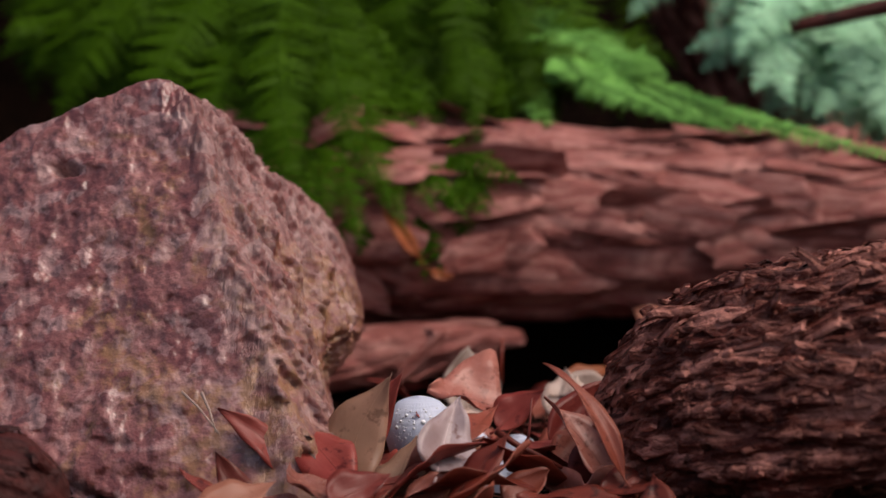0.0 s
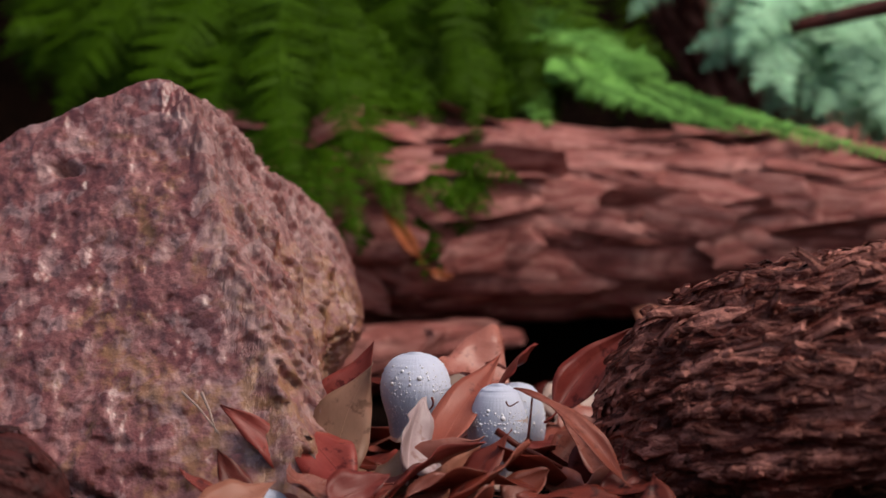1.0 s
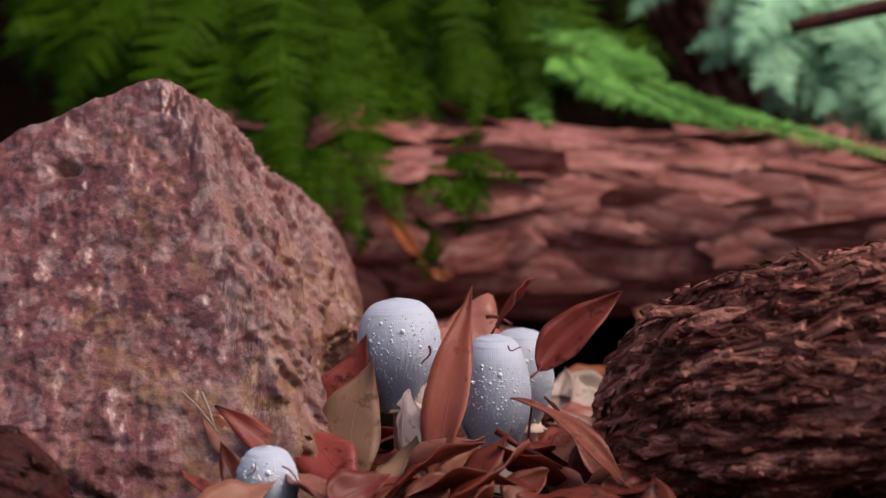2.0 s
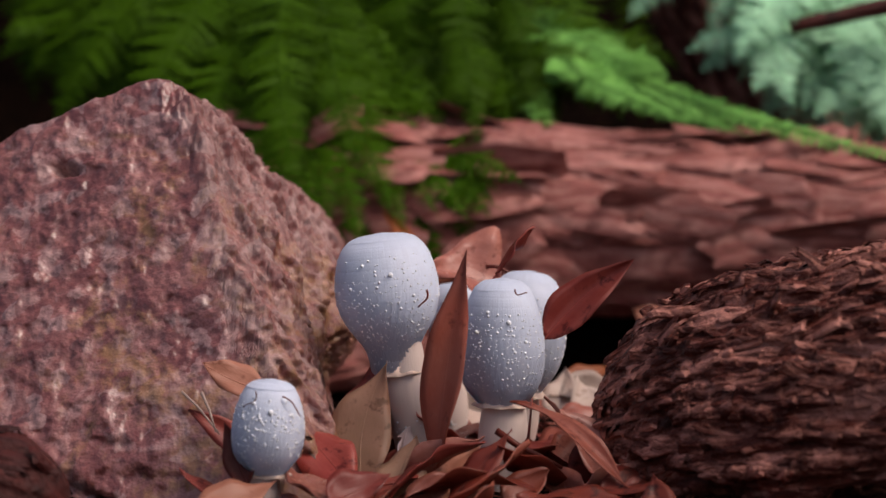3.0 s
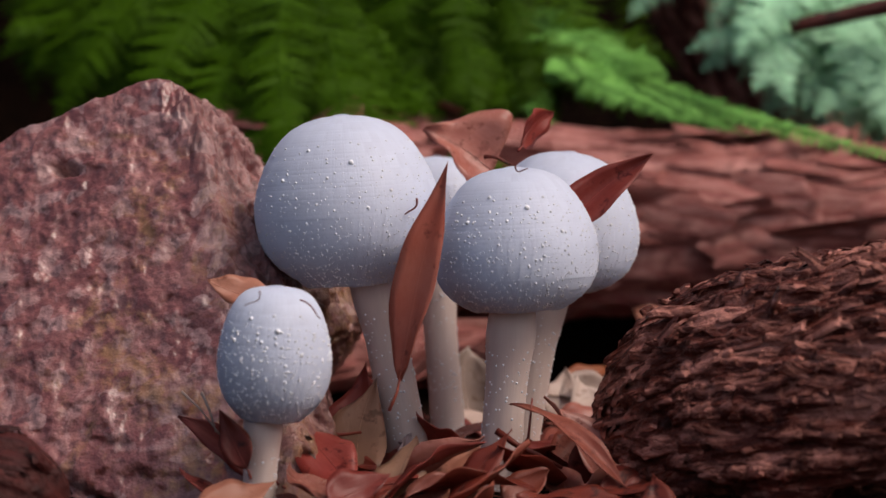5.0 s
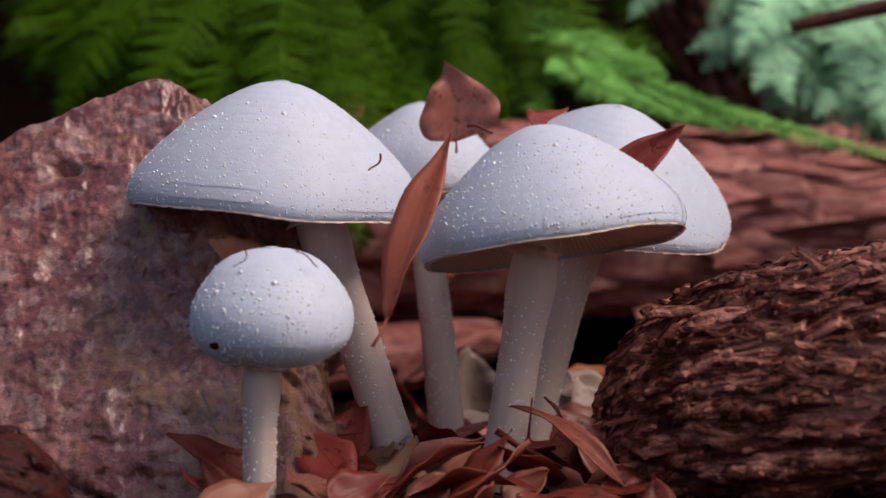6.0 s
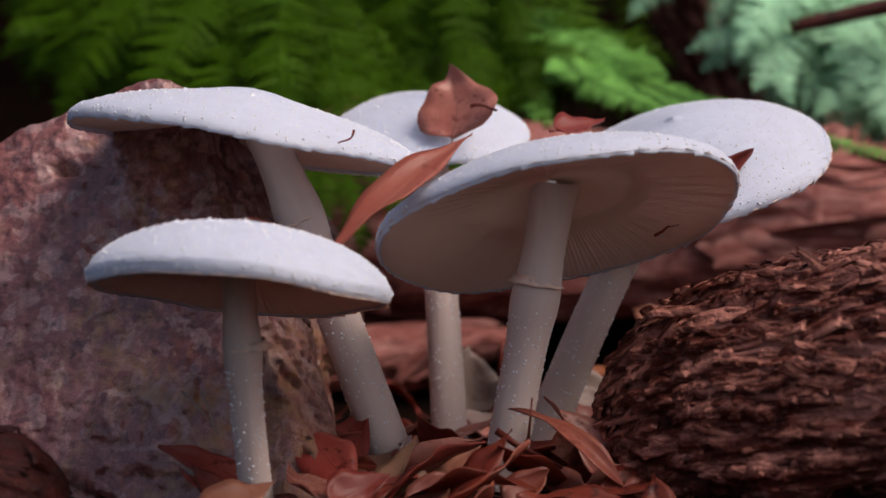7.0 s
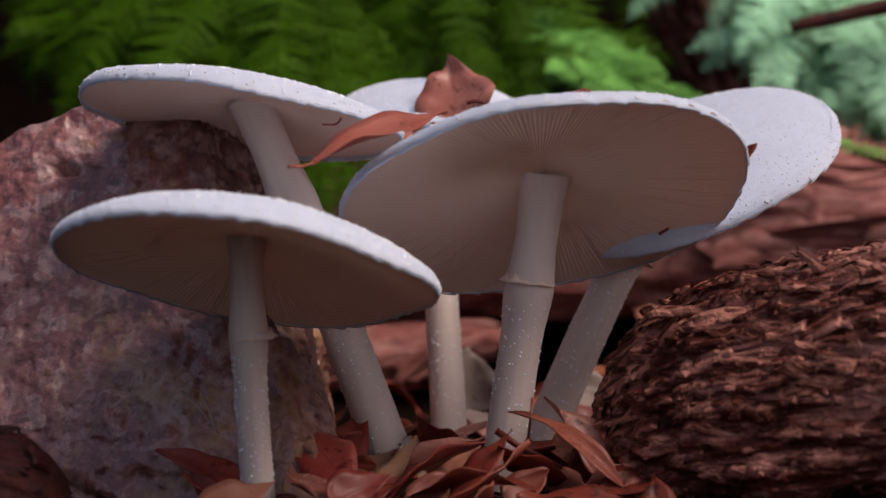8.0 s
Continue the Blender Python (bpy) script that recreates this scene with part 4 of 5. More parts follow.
for x0, z0, n in ((-0.42, 0.34, 9), (-0.27, 0.36, 9), (-0.12, 0.36, 9), (0.03, 0.37, 9)):
    crown = Vector((x0, 1.30, z0))
    rows = []
    for _ in range(n):
        dx, dz = rnd_fern.uniform(-0.16, 0.16), rnd_fern.uniform(-0.24, -0.10)
        mid = crown + Vector((dx * 0.6, -0.07, 0.05))
        rows.append((mid, crown + Vector((dx, rnd_fern.uniform(-0.16, -0.06), dz)), rnd_fern.uniform(0.034, 0.045), FERN))
    fern("dense green fern in the shade of the bank", crown, rows)
# a fern canopy out of view, added only to shade the left side
for x0 in (-0.34,):
    crown = Vector((x0, 1.28, 0.46))
    rows = []
    for _ in range(7):
        dx = rnd_fern.uniform(-0.22, 0.22)
        mid = crown + Vector((dx * 0.5, -0.2, 0.16))
        rows.append((mid, crown + Vector((dx, rnd_fern.uniform(-0.55, -0.3), rnd_fern.uniform(-0.10, -0.02))), 0.045, FERN))
    fern("unseen green fern added above the view to cast shade", crown, rows)
log_thing("dark weathered trunk leaning behind the pale fern", (0.155, 1.18, 0.2769), (0.262, 1.14, 0.0972), 0.036, 0.042, BARK_FRONT, 40,
          (0.03, 0.06, 0.01, 0.02, 0.0015, 0.004), (90, 250), 0.12, 8, spread=0.0)

log_thing("thin red-brown branch above the pale fern", (0.2095, 1.000, 0.1940), (0.2909, 1.000, 0.2119), 0.004, 0.0055, ROTTEN, 0,
          (0.01, 0.02, 0.004, 0.008, 0.0006, 0.001), (90, 250), 0.25, 21, layers=8, ledge=0.1, grid=(60, 40))

# ---- mushrooms ----
mushroom("tall white mushroom opening beside the boulder", (-0.0066, 0.6, -0.0064), [
    (0.0, *(-0.0087, 0.6000, 0.0243), 0, 0, 0.0119, 0.0287, 0),
    (0.5, *(-0.0091, 0.6000, 0.0313), 0, 0, 0.0119, 0.0287, 0),
    (1.0, *(-0.0101, 0.6000, 0.0404), 0, 0, 0.0123, 0.0297, 0),
    (1.5, *(-0.0142, 0.6000, 0.0483), -2, 0, 0.0131, 0.0328, 0),
    (3.0, *(-0.0226, 0.6000, 0.0839), -6, 0, 0.0185, 0.0502, 0.9),
    (3.5, *(-0.0230, 0.6000, 0.0966), -7, 0, 0.0195, 0.0584, 1),
    (4.5, *(-0.0258, 0.6000, 0.1197), -7, 0, 0.0248, 0.0687, 1),
    (5.8, *(-0.0548, 0.6000, 0.1383), 2, 0, 0.0476, 0.0523, 3),
    (6.0, *(-0.0580, 0.6000, 0.1391), 4, 0, 0.0517, 0.0476, 3.15),
    (6.5, *(-0.0672, 0.6000, 0.1377), 6, 1, 0.0591, 0.0345, 4),
    (7.0, *(-0.0691, 0.6000, 0.1362), 8, 4, 0.0615, 0.0201, 4.1),
    (7.5, *(-0.0734, 0.6023, 0.1379), 7.3, 8, 0.0599, 0.0168, 4.7),
    (8.0, *(-0.0711, 0.6024, 0.1382), 7, 11, 0.0568, 0.0127, 5)], 0.00738, 0.16, 0.05, 1)
mushroom("large white mushroom with its gills showing", (0.02, 0.575, 0.0012), [
    (0.0, *(0.0190, 0.5750, 0.0102), 0, 0, 0.0086, 0.0295, 0),
    (0.5, *(0.0194, 0.5750, 0.0245), 0, 0, 0.0090, 0.0295, 0),
    (1.0, *(0.0193, 0.5750, 0.0320), 0, 0, 0.0098, 0.0334, 0.3),
    (1.5, *(0.0166, 0.5750, 0.0395), 0, 0, 0.0112, 0.0373, 0.5),
    (3.0, *(0.0205, 0.5750, 0.0690), 0, 0, 0.0145, 0.0442, 1),
    (3.5, *(0.0212, 0.5750, 0.0791), 0, 0, 0.0163, 0.0472, 1),
    (4.5, *(0.0204, 0.5750, 0.0995), 0, 0, 0.0206, 0.0515, 1),
    (5.8, *(0.0296, 0.5720, 0.1214), -7, 5, 0.0409, 0.0489, 3),
    (6.0, *(0.0323, 0.5700, 0.1221), -8, 9, 0.0446, 0.0432, 3.15),
    (6.5, *(0.0362, 0.5700, 0.1207), -10, 17, 0.0545, 0.0327, 4),
    (7.0, *(0.0359, 0.5796, 0.1099), -10, 23.5, 0.0619, 0.0244, 4.6),
    (7.5, *(0.0386, 0.5788, 0.1102), -7, 27, 0.0653, 0.0195, 4.9),
    (8.0, *(0.0330, 0.5789, 0.1107), -7.5, 30, 0.0692, 0.0179, 5)], 0.00747, 0.15, 0.042, 2, swell=0.1, table=BARRELLED)
mushroom("leaning white mushroom at the back of the cluster", (0.0265, 0.63, -0.0055), [
    (0.0, *(0.0284, 0.6300, 0.0054), 0, 0, 0.0097, 0.0301, 0),
    (1.5, *(0.0283, 0.6300, 0.0355), 0, 0, 0.0112, 0.0323, 0.5),
    (3.0, *(0.0332, 0.6300, 0.0684), 6, 0, 0.0161, 0.0463, 0.9),
    (3.5, *(0.0358, 0.6300, 0.0805), 6, 0, 0.0172, 0.0506, 1),
    (4.5, *(0.0404, 0.6300, 0.1037), 4, 0, 0.0205, 0.0564, 1),
    (5.8, *(0.0628, 0.6400, 0.1305), 10, -12, 0.0455, 0.0464, 3.1),
    (6.0, *(0.0689, 0.6400, 0.1316), 10, -15, 0.0514, 0.0427, 3.3),
    (6.5, *(0.0789, 0.6500, 0.1293), -1, -20, 0.0582, 0.0311, 4),
    (7.0, *(0.0892, 0.6423, 0.1268), -16, -21, 0.0569, 0.0222, 4.6),
    (8.0, *(0.0891, 0.6444, 0.1205), -24, -23, 0.0615, 0.0156, 5)], 0.00775, 0.15, 0.05, 3, swell=0.1, table=BARRELLED)
mushroom("small white mushroom in front of the boulder", (-0.0588, 0.53, 0.0066), [
    (0.0, *(-0.0573, 0.5300, -0.0036), 0, 0, 0.0082, 0.0199, 0),
    (1.5, *(-0.0573, 0.5300, 0.0066), 0, 0, 0.0091, 0.0217, 0.3),
    (3.0, *(-0.0553, 0.5300, 0.0392), 4, 0, 0.0116, 0.0299, 0.9),
    (3.5, *(-0.0536, 0.5300, 0.0463), 4, 0, 0.0121, 0.0326, 1),
    (4.5, *(-0.0523, 0.5300, 0.0613), 4, 0, 0.0158, 0.0435, 1),
    (5.8, *(-0.0549, 0.5300, 0.0825), 0, 0, 0.0228, 0.0435, 1.35),
    (6.0, *(-0.0551, 0.5300, 0.0820), 0, 0, 0.0268, 0.0377, 2),
    (6.5, *(-0.0603, 0.5250, 0.0845), 0, 0, 0.0352, 0.0350, 3),
    (7.0, *(-0.0626, 0.5200, 0.0897), 4, 11, 0.0494, 0.0227, 4.1),
    (7.5, *(-0.0606, 0.5253, 0.0898), 6, 13, 0.0585, 0.0238, 4.7),
    (8.0, *(-0.0600, 0.5261, 0.0927), 7, 18, 0.0629, 0.0199, 5)], 0.00543, 0.12, 0.038, 4, swell=0.1, table=CUSHIONED)
mushroom("white mushroom with a dry leaf on its cap", (0.0015, 0.66, -0.0039), [
    (0.0, *(0.0104, 0.6600, 0.0030), 0, 0, 0.0095, 0.0248, 0),
    (1.5, *(0.0086, 0.6600, 0.0269), 0, 0, 0.0102, 0.0271, 0.3),
    (3.5, *(0.0037, 0.6800, 0.0724), 0, 0, 0.0121, 0.0349, 0.9),
    (4.5, *(0.0014, 0.6900, 0.0989), 0, 0, 0.0165, 0.0448, 1),
    (5.8, *(-0.0093, 0.7000, 0.1355), 0, -4, 0.0335, 0.0359, 3),
    (6.5, *(-0.0093, 0.7000, 0.1364), 2, -12, 0.0388, 0.0263, 4),
    (7.0, *(-0.0036, 0.6957, 0.1378), 3, -17, 0.0426, 0.0148, 4.7),
    (8.0, *(-0.0048, 0.6977, 0.1448), 2, -11, 0.0402, 0.0120, 5)], 0.00677, 0.15, 0.042, 5, swell=0.15)

# ---- fallen leaves ----
def carried_leaf(label, rows, width, mat, length=0.0, **shape):
    """A leaf that the growing mushrooms lift: rows of seconds, stalk end, a point towards the tip, and upper side."""
    base, tip = Vector(rows[0][1]), Vector(rows[0][2])
    if length:
        tip = base + (tip - base).normalized() * length
    ob = leaf(label, base, tip, width, rows[0][3], mat, **shape)
    MOVES.append((ob, [(t, leaf_pose(b, e, u)) for t, b, e, u in rows]))
    return ob


NEAR = (0, -0.8, 0.6)
TOWARDS = (0, -1, 0.1)

carried_leaf("long red-brown leaf standing between the mushrooms", [
    (0.0, (-0.0036, 0.545, 0.0047), (0.017, 0.605, 0.0167), (-0.3, -0.8, 0.6)),
    (0.5, (-0.0092, 0.545, 0.0057), (0.0181, 0.6, 0.0268), (-0.3, -0.9, 0.3)),
    (1.0, (-0.0083, 0.545, 0.0019), (0.0172, 0.595, 0.0346), (-0.3, -0.9, 0.3)),
    (1.5, (-0.0035, 0.54, 0.001), (0.0116, 0.585, 0.0459), (-0.2, -1, 0.2)),
    (3.0, (-0.0023, 0.55, 0.0057), (0.0084, 0.56, 0.082), (-0.5, -1, 0.0)),
    (3.5, (-0.0036, 0.55, 0.0124), (0.01, 0.56, 0.0862), (-0.5, -1, 0.0)),
    (4.5, (-0.0117, 0.55, 0.0276), (0.0042, 0.56, 0.1021), (-0.4, -1, 0.0)),
    (5.8, (-0.0169, 0.525, 0.0546), (0.0031, 0.56, 0.1206), (-0.5, -0.9, 0.1)),
    (6.5, (-0.0233, 0.515, 0.0706), (0.0034, 0.56, 0.1174), (-0.5, -0.9, 0.3)),
    (7.0, (-0.0335, 0.51, 0.082), (0.0097, 0.56, 0.1187), (-0.5, -0.9, 0.4)),
    (7.5, (-0.0376, 0.51, 0.0937), (0.0146, 0.565, 0.1219), (-0.5, -0.9, 0.4)),
    (8.0, (-0.0404, 0.51, 0.1085), (0.0012, 0.57, 0.1263), (-0.4, -0.9, 0.6))], 0.0140, RUST, length=0.07587, bend=-0.12, fold=0.3, twist=0.7, seed=3)
# an added leaf that carries the sheen of the long leaf's foot, then sinks away
carried_leaf("added leaf over the buds, painted with the long leaf's wet sheen", [
    (0.0, (-0.0018, 0.535, 0.0079), (0.0053, 0.556, 0.0302), (0.25, -0.9, 0.35)),
    (0.5, (-0.0094, 0.535, 0.0090), (0.0015, 0.558, 0.0319), (0.25, -0.9, 0.35)),
    (1.0, (-0.0115, 0.540, 0.0066), (-0.0062, 0.562, 0.0309), (0.75, -0.6, 0.25)),
    (1.5, (-0.0119, 0.556, 0.0114), (-0.0118, 0.572, 0.0281), (0.75, -0.6, 0.25)),
    (3.0, (-0.0132, 0.565, -0.0023), (-0.0128, 0.580, 0.0073), (0.75, -0.6, 0.25)),
    (8.0, (-0.0132, 0.565, -0.0039), (-0.0128, 0.580, 0.0043), (0.75, -0.6, 0.25))], 0.0185, SHEEN, bend=0.5, fold=0.5, twist=0.3, seed=61, blunt=-0.2)
carried_leaf("folded brown leaf lying on a mushroom cap", [
    (0.0, (0.0233, 0.64, 0.0138), (-0.0019, 0.63, 0.0218), (0, -0.6, 0.8)),
    (1.0, (0.0255, 0.64, 0.0238), (-0.0019, 0.63, 0.0305), (0, -0.6, 0.8)),
    (1.5, (0.0244, 0.64, 0.0276), (-0.003, 0.63, 0.0331), (0, -0.6, 0.8)),
    (3.5, (0.0228, 0.655, 0.0725), (-0.0042, 0.645, 0.0807), (0, -0.8, 0.6)),
    (4.5, (0.0239, 0.66, 0.0935), (-0.0042, 0.65, 0.1019), (0, -0.8, 0.6)),
    (5.8, (0.007, 0.66, 0.1185), (0.0013, 0.66, 0.1432), (-0.3, -0.8, 0.6)),
    (6.5, (0.0036, 0.66, 0.1174), (0.0018, 0.675, 0.1504), (-0.3, -0.8, 0.6)),
    (7.0, (0.0036, 0.66, 0.1196), (0.0023, 0.675, 0.1518), (-0.3, -0.8, 0.6)),
    (8.0, (0.0025, 0.66, 0.1241), (0.0018, 0.675, 0.1536), (-0.3, -0.8, 0.6))], 0.02999, PINK, length=0.03293, bend=0.3, fold=0.4, seed=4, blunt=-0.22)
carried_leaf("dark red leaf lifted by the leaning mushroom", [
    (0.0, (0.0203, 0.615, 0.0099), (0.0385, 0.620, 0.0242), NEAR),
    (1.0, (0.0199, 0.615, 0.0248), (0.0364, 0.620, 0.0434), (0.8, -0.15, -0.6)),
    (1.5, (0.0198, 0.615, 0.0371), (0.0325, 0.620, 0.0545), (0.8, -0.15, -0.6)),
    (3.0, (0.0197, 0.612, 0.0679), (0.0332, 0.615, 0.0852), (0.8, -0.15, -0.6)),
    (3.5, (0.0227, 0.610, 0.0779), (0.0364, 0.615, 0.0953), (0.8, -0.15, -0.6)),
    (4.5, (0.0267, 0.610, 0.1046), (0.0402, 0.620, 0.1164), (0.8, -0.15, -0.6)),
    (5.8, (0.0346, 0.630, 0.1232), (0.0535, 0.660, 0.1369), (0, -0.7, 0.7)),
    (6.5, (0.0395, 0.640, 0.1220), (0.0688, 0.660, 0.1320), (0, -0.6, 0.8)),
    (7.0, (0.0439, 0.640, 0.1220), (0.0778, 0.660, 0.1297), (0, -0.6, 0.8)),
    (8.0, (0.0486, 0.660, 0.1360), (0.0737, 0.660, 0.1376), (0, -0.2, 1))], 0.01229, RED, length=0.0235, bend=0.7, fold=0.35, seed=5)
carried_leaf("curled red leaf caught on a white cap", [
    (0.0, (0.0394, 0.6, 0.006), (0.0694, 0.62, 0.0295), NEAR),
    (1.0, (0.0411, 0.595, 0.0192), (0.0686, 0.61, 0.0461), NEAR),
    (1.5, (0.0339, 0.595, 0.0274), (0.0656, 0.61, 0.0563), NEAR),
    (3.5, (0.0375, 0.595, 0.053), (0.0716, 0.6, 0.082), (-0.3, -0.9, 0.2)),
    (4.5, (0.0389, 0.595, 0.0735), (0.0725, 0.6, 0.1009), (-0.3, -0.9, 0.2)),
    (5.8, (0.0522, 0.585, 0.0946), (0.0858, 0.598, 0.1239), (-0.3, -0.9, 0.2)),
    (6.0, (0.0556, 0.585, 0.0946), (0.0893, 0.598, 0.1243), (-0.3, -0.9, 0.2)),
    (6.5, (0.0700, 0.592, 0.0898), (0.1032, 0.603, 0.1200), (-0.4, -0.8, 0.4)),
    (7.0, (0.0811, 0.596, 0.0863), (0.1143, 0.606, 0.1145), (-0.4, -0.8, 0.4)),
    (8.0, (0.0833, 0.600, 0.0870), (0.1164, 0.608, 0.1168), (-0.4, -0.8, 0.4))], 0.01435, RED, length=0.04409, bend=0.5, fold=0.6, twist=0.4, seed=6)
carried_leaf("deep red leaf behind the pale olive one", [
    (0.0, (-0.0532, 0.575, 0.0022), (-0.0139, 0.585, 0.0358), NEAR),
    (1.0, (-0.0582, 0.575, 0.0082), (-0.0269, 0.585, 0.0438), NEAR),
    (1.5, (-0.0591, 0.575, 0.0102), (-0.0299, 0.585, 0.0473), NEAR),
    (3.0, (-0.0447, 0.58, -0.0027), (-0.0255, 0.6, 0.0371), NEAR),
    (4.5, (-0.0487, 0.58, -0.0047), (-0.0276, 0.6, 0.0371), NEAR),
    (6.5, (-0.0538, 0.57, -0.0068), (-0.0297, 0.6, 0.0247), (-0.4, -0.8, 0.4)),
    (8.0, (-0.0558, 0.57, -0.0068), (-0.0297, 0.6, 0.0216), (-0.4, -0.8, 0.4))], 0.01982, RED, bend=0.5, fold=0.2, seed=7)
carried_leaf("pale olive leaf leaning against a stem", [
    (0.0, (-0.0333, 0.555, -0.0039), (-0.0176, 0.575, 0.036), (-0.2, -0.9, 0.3)),
    (1.0, (-0.0371, 0.555, -0.0019), (-0.0229, 0.575, 0.0443), (-0.2, -0.9, 0.3)),
    (1.5, (-0.0342, 0.555, -0.0), (-0.0254, 0.575, 0.0469), (-0.2, -0.9, 0.3)),
    (3.5, (-0.0278, 0.56, -0.001), (-0.0189, 0.585, 0.0388), (-0.2, -0.9, 0.3)),
    (4.5, (-0.0287, 0.56, -0.001), (-0.0225, 0.585, 0.0388), (-0.2, -0.9, 0.3)),
    (5.8, (-0.0275, 0.555, -0.0019), (-0.0194, 0.6, 0.0123), (-0.2, -0.7, 0.6)),
    (6.5, (-0.0292, 0.55, -0.001), (-0.0101, 0.6, 0.0091), (-0.2, -0.6, 0.8)),
    (8.0, (-0.0292, 0.55, -0.001), (-0.0111, 0.6, 0.0091), (-0.2, -0.6, 0.8))], 0.02085, OLIVE, bend=0.4, fold=0.12, seed=8)
carried_leaf("rust-coloured leaf resting by the boulder", [
    (0.0, (-0.0457, 0.555, 0.0019), (-0.0761, 0.555, 0.0265), (0.4, -0.8, 0.5)),
    (1.5, (-0.0457, 0.555, 0.0019), (-0.078, 0.555, 0.0303), (0.4, -0.8, 0.5)),
    (3.5, (-0.0552, 0.545, 0.0038), (-0.0865, 0.545, 0.0268), (0.3, -0.8, 0.5)),
    (4.5, (-0.0552, 0.545, 0.0038), (-0.0873, 0.545, 0.0268), (0.3, -0.8, 0.5)),
    (6.5, (-0.0589, 0.545, -0.001), (-0.0885, 0.545, 0.0142), (0.2, -0.6, 0.8)),
    (8.0, (-0.0599, 0.545, -0.0019), (-0.0926, 0.545, 0.0127), (0.2, -0.6, 0.8))], 0.01165, RED, bend=-0.3, fold=0.25, seed=9)
carried_leaf("thin tan leaf on the small mushroom", [
    (0.0, (-0.0677, 0.555, -0.0019), (-0.0836, 0.56, 0.0126), NEAR),
    (1.5, (-0.0695, 0.555, 0.0019), (-0.0836, 0.56, 0.0184), NEAR),
    (3.0, (-0.0612, 0.55, 0.0333), (-0.0734, 0.55, 0.039), NEAR),
    (3.5, (-0.0602, 0.55, 0.039), (-0.0734, 0.55, 0.0428), NEAR),
    (4.5, (-0.0583, 0.55, 0.0541), (-0.0752, 0.55, 0.0589), NEAR),
    (5.8, (-0.0602, 0.56, 0.0744), (-0.0755, 0.56, 0.0801), NEAR),
    (8.0, (-0.0623, 0.58, 0.0792), (-0.0781, 0.58, 0.0852), NEAR)], 0.01128, TAN, bend=1.1, fold=0.2, seed=10)
carried_leaf("dark brown leaf beside the small mushroom", [
    (0.0, (-0.0628, 0.53, -0.0026), (-0.075, 0.54, 0.0141), NEAR),
    (2.5, (-0.0628, 0.53, 0.001), (-0.0731, 0.54, 0.0215), NEAR),
    (3.5, (-0.061, 0.515, 0.0129), (-0.0714, 0.525, 0.0356), (-0.4, -0.9, 0.2)),
    (4.5, (-0.0609, 0.515, 0.0183), (-0.071, 0.525, 0.0405), (-0.4, -0.9, 0.2)),
    (5.8, (-0.0628, 0.515, 0.0004), (-0.0784, 0.525, 0.0166), NEAR),
    (8.0, (-0.0646, 0.515, -0.0014), (-0.082, 0.525, 0.0111), NEAR)], 0.00889, BROWN, bend=0.4, fold=0.3, seed=12)
carried_leaf("narrow brown strap leaf arching over the litter", [
    (0.0, (0.0593, 0.535, 0.0056), (0.0332, 0.565, 0.0426), (0.55, -0.65, 0.5)),
    (0.5, (0.0589, 0.535, 0.0056), (0.0318, 0.565, 0.0417), (0.55, -0.65, 0.5)),
    (1.0, (0.0589, 0.535, 0.0053), (0.0271, 0.56, 0.0301), (0.45, -0.65, 0.6)),
    (3.5, (0.0586, 0.535, 0.0045), (0.0285, 0.56, 0.0237), (0.45, -0.65, 0.6)),
    (8.0, (0.0593, 0.535, 0.0027), (0.0277, 0.56, 0.0208), (0.45, -0.65, 0.6))], 0.00752, RUST, bend=-1.1, fold=0.3, twist=0.3, seed=13)
carried_leaf("pointed dark red leaf against the broken log", [
    (0.0, (0.0659, 0.545, -0.0038), (0.0764, 0.555, 0.0317), (-0.4, -0.9, 0.1)),
    (2.0, (0.0659, 0.545, -0.0038), (0.0768, 0.555, 0.0307), (-0.4, -0.9, 0.1)),
    (3.5, (0.0631, 0.545, -0.0038), (0.0809, 0.555, 0.0259), (-0.3, -0.9, 0.1)),
    (8.0, (0.0593, 0.545, -0.0076), (0.088, 0.555, 0.0173), (-0.3, -0.9, 0.2))], 0.01165, RED, bend=-0.4, fold=0.3, seed=14)
leaf("pinkish tan leaf curling at its edge", (0.0593, 0.545, -0.0028), (0.0345, 0.565, 0.0294), 0.01612, (0.5, -0.8, 0.5), PINK, 0.5, 0.25, 0.4, 15)
leaf("pale olive leaf lying by the stems", (-0.0179, 0.54, -0.0028), (-0.0089, 0.562, 0.0158), 0.01579, (-0.2, -0.8, 0.6), OLIVE, 0.4, 0.15, 0.2, 33)
leaf("deep red leaf curling over the litter", (-0.036, 0.512, 0.0028), (-0.0161, 0.525, 0.0097), 0.01244, (0.1, -0.8, 0.5), RED, 0.9, 0.25, 0.2, 34)
leaf("dark red leaf standing in the litter", (0.0466, 0.55, -0.0029), (0.069, 0.58, 0.0204), 0.01531, (-0.2, -0.9, 0.3), RED, 0.5, 0.2, 0.3, 35)
leaf("broad tan leaf lying on the litter", (-0.0756, 0.5, 0.0026), (-0.0526, 0.52, 0.0084), 0.01307, (0, -0.7, 0.7), TAN, 0.4, 0.12, 0.0, 16)
leaf("small red leaf on the litter", (0.0586, 0.53, -0.0026), (0.0755, 0.54, 0.0066), 0.01097, (0, -0.8, 0.6), PINK, 0.5, 0.2, 0.0, 17)
leaf("dark curled brown leaf in the litter", (-0.0401, 0.52, 0.0021), (-0.0172, 0.53, 0.0066), 0.01077, (0, -0.5, 0.9), BROWN, 1.4, 0.3, 0.3, 18)
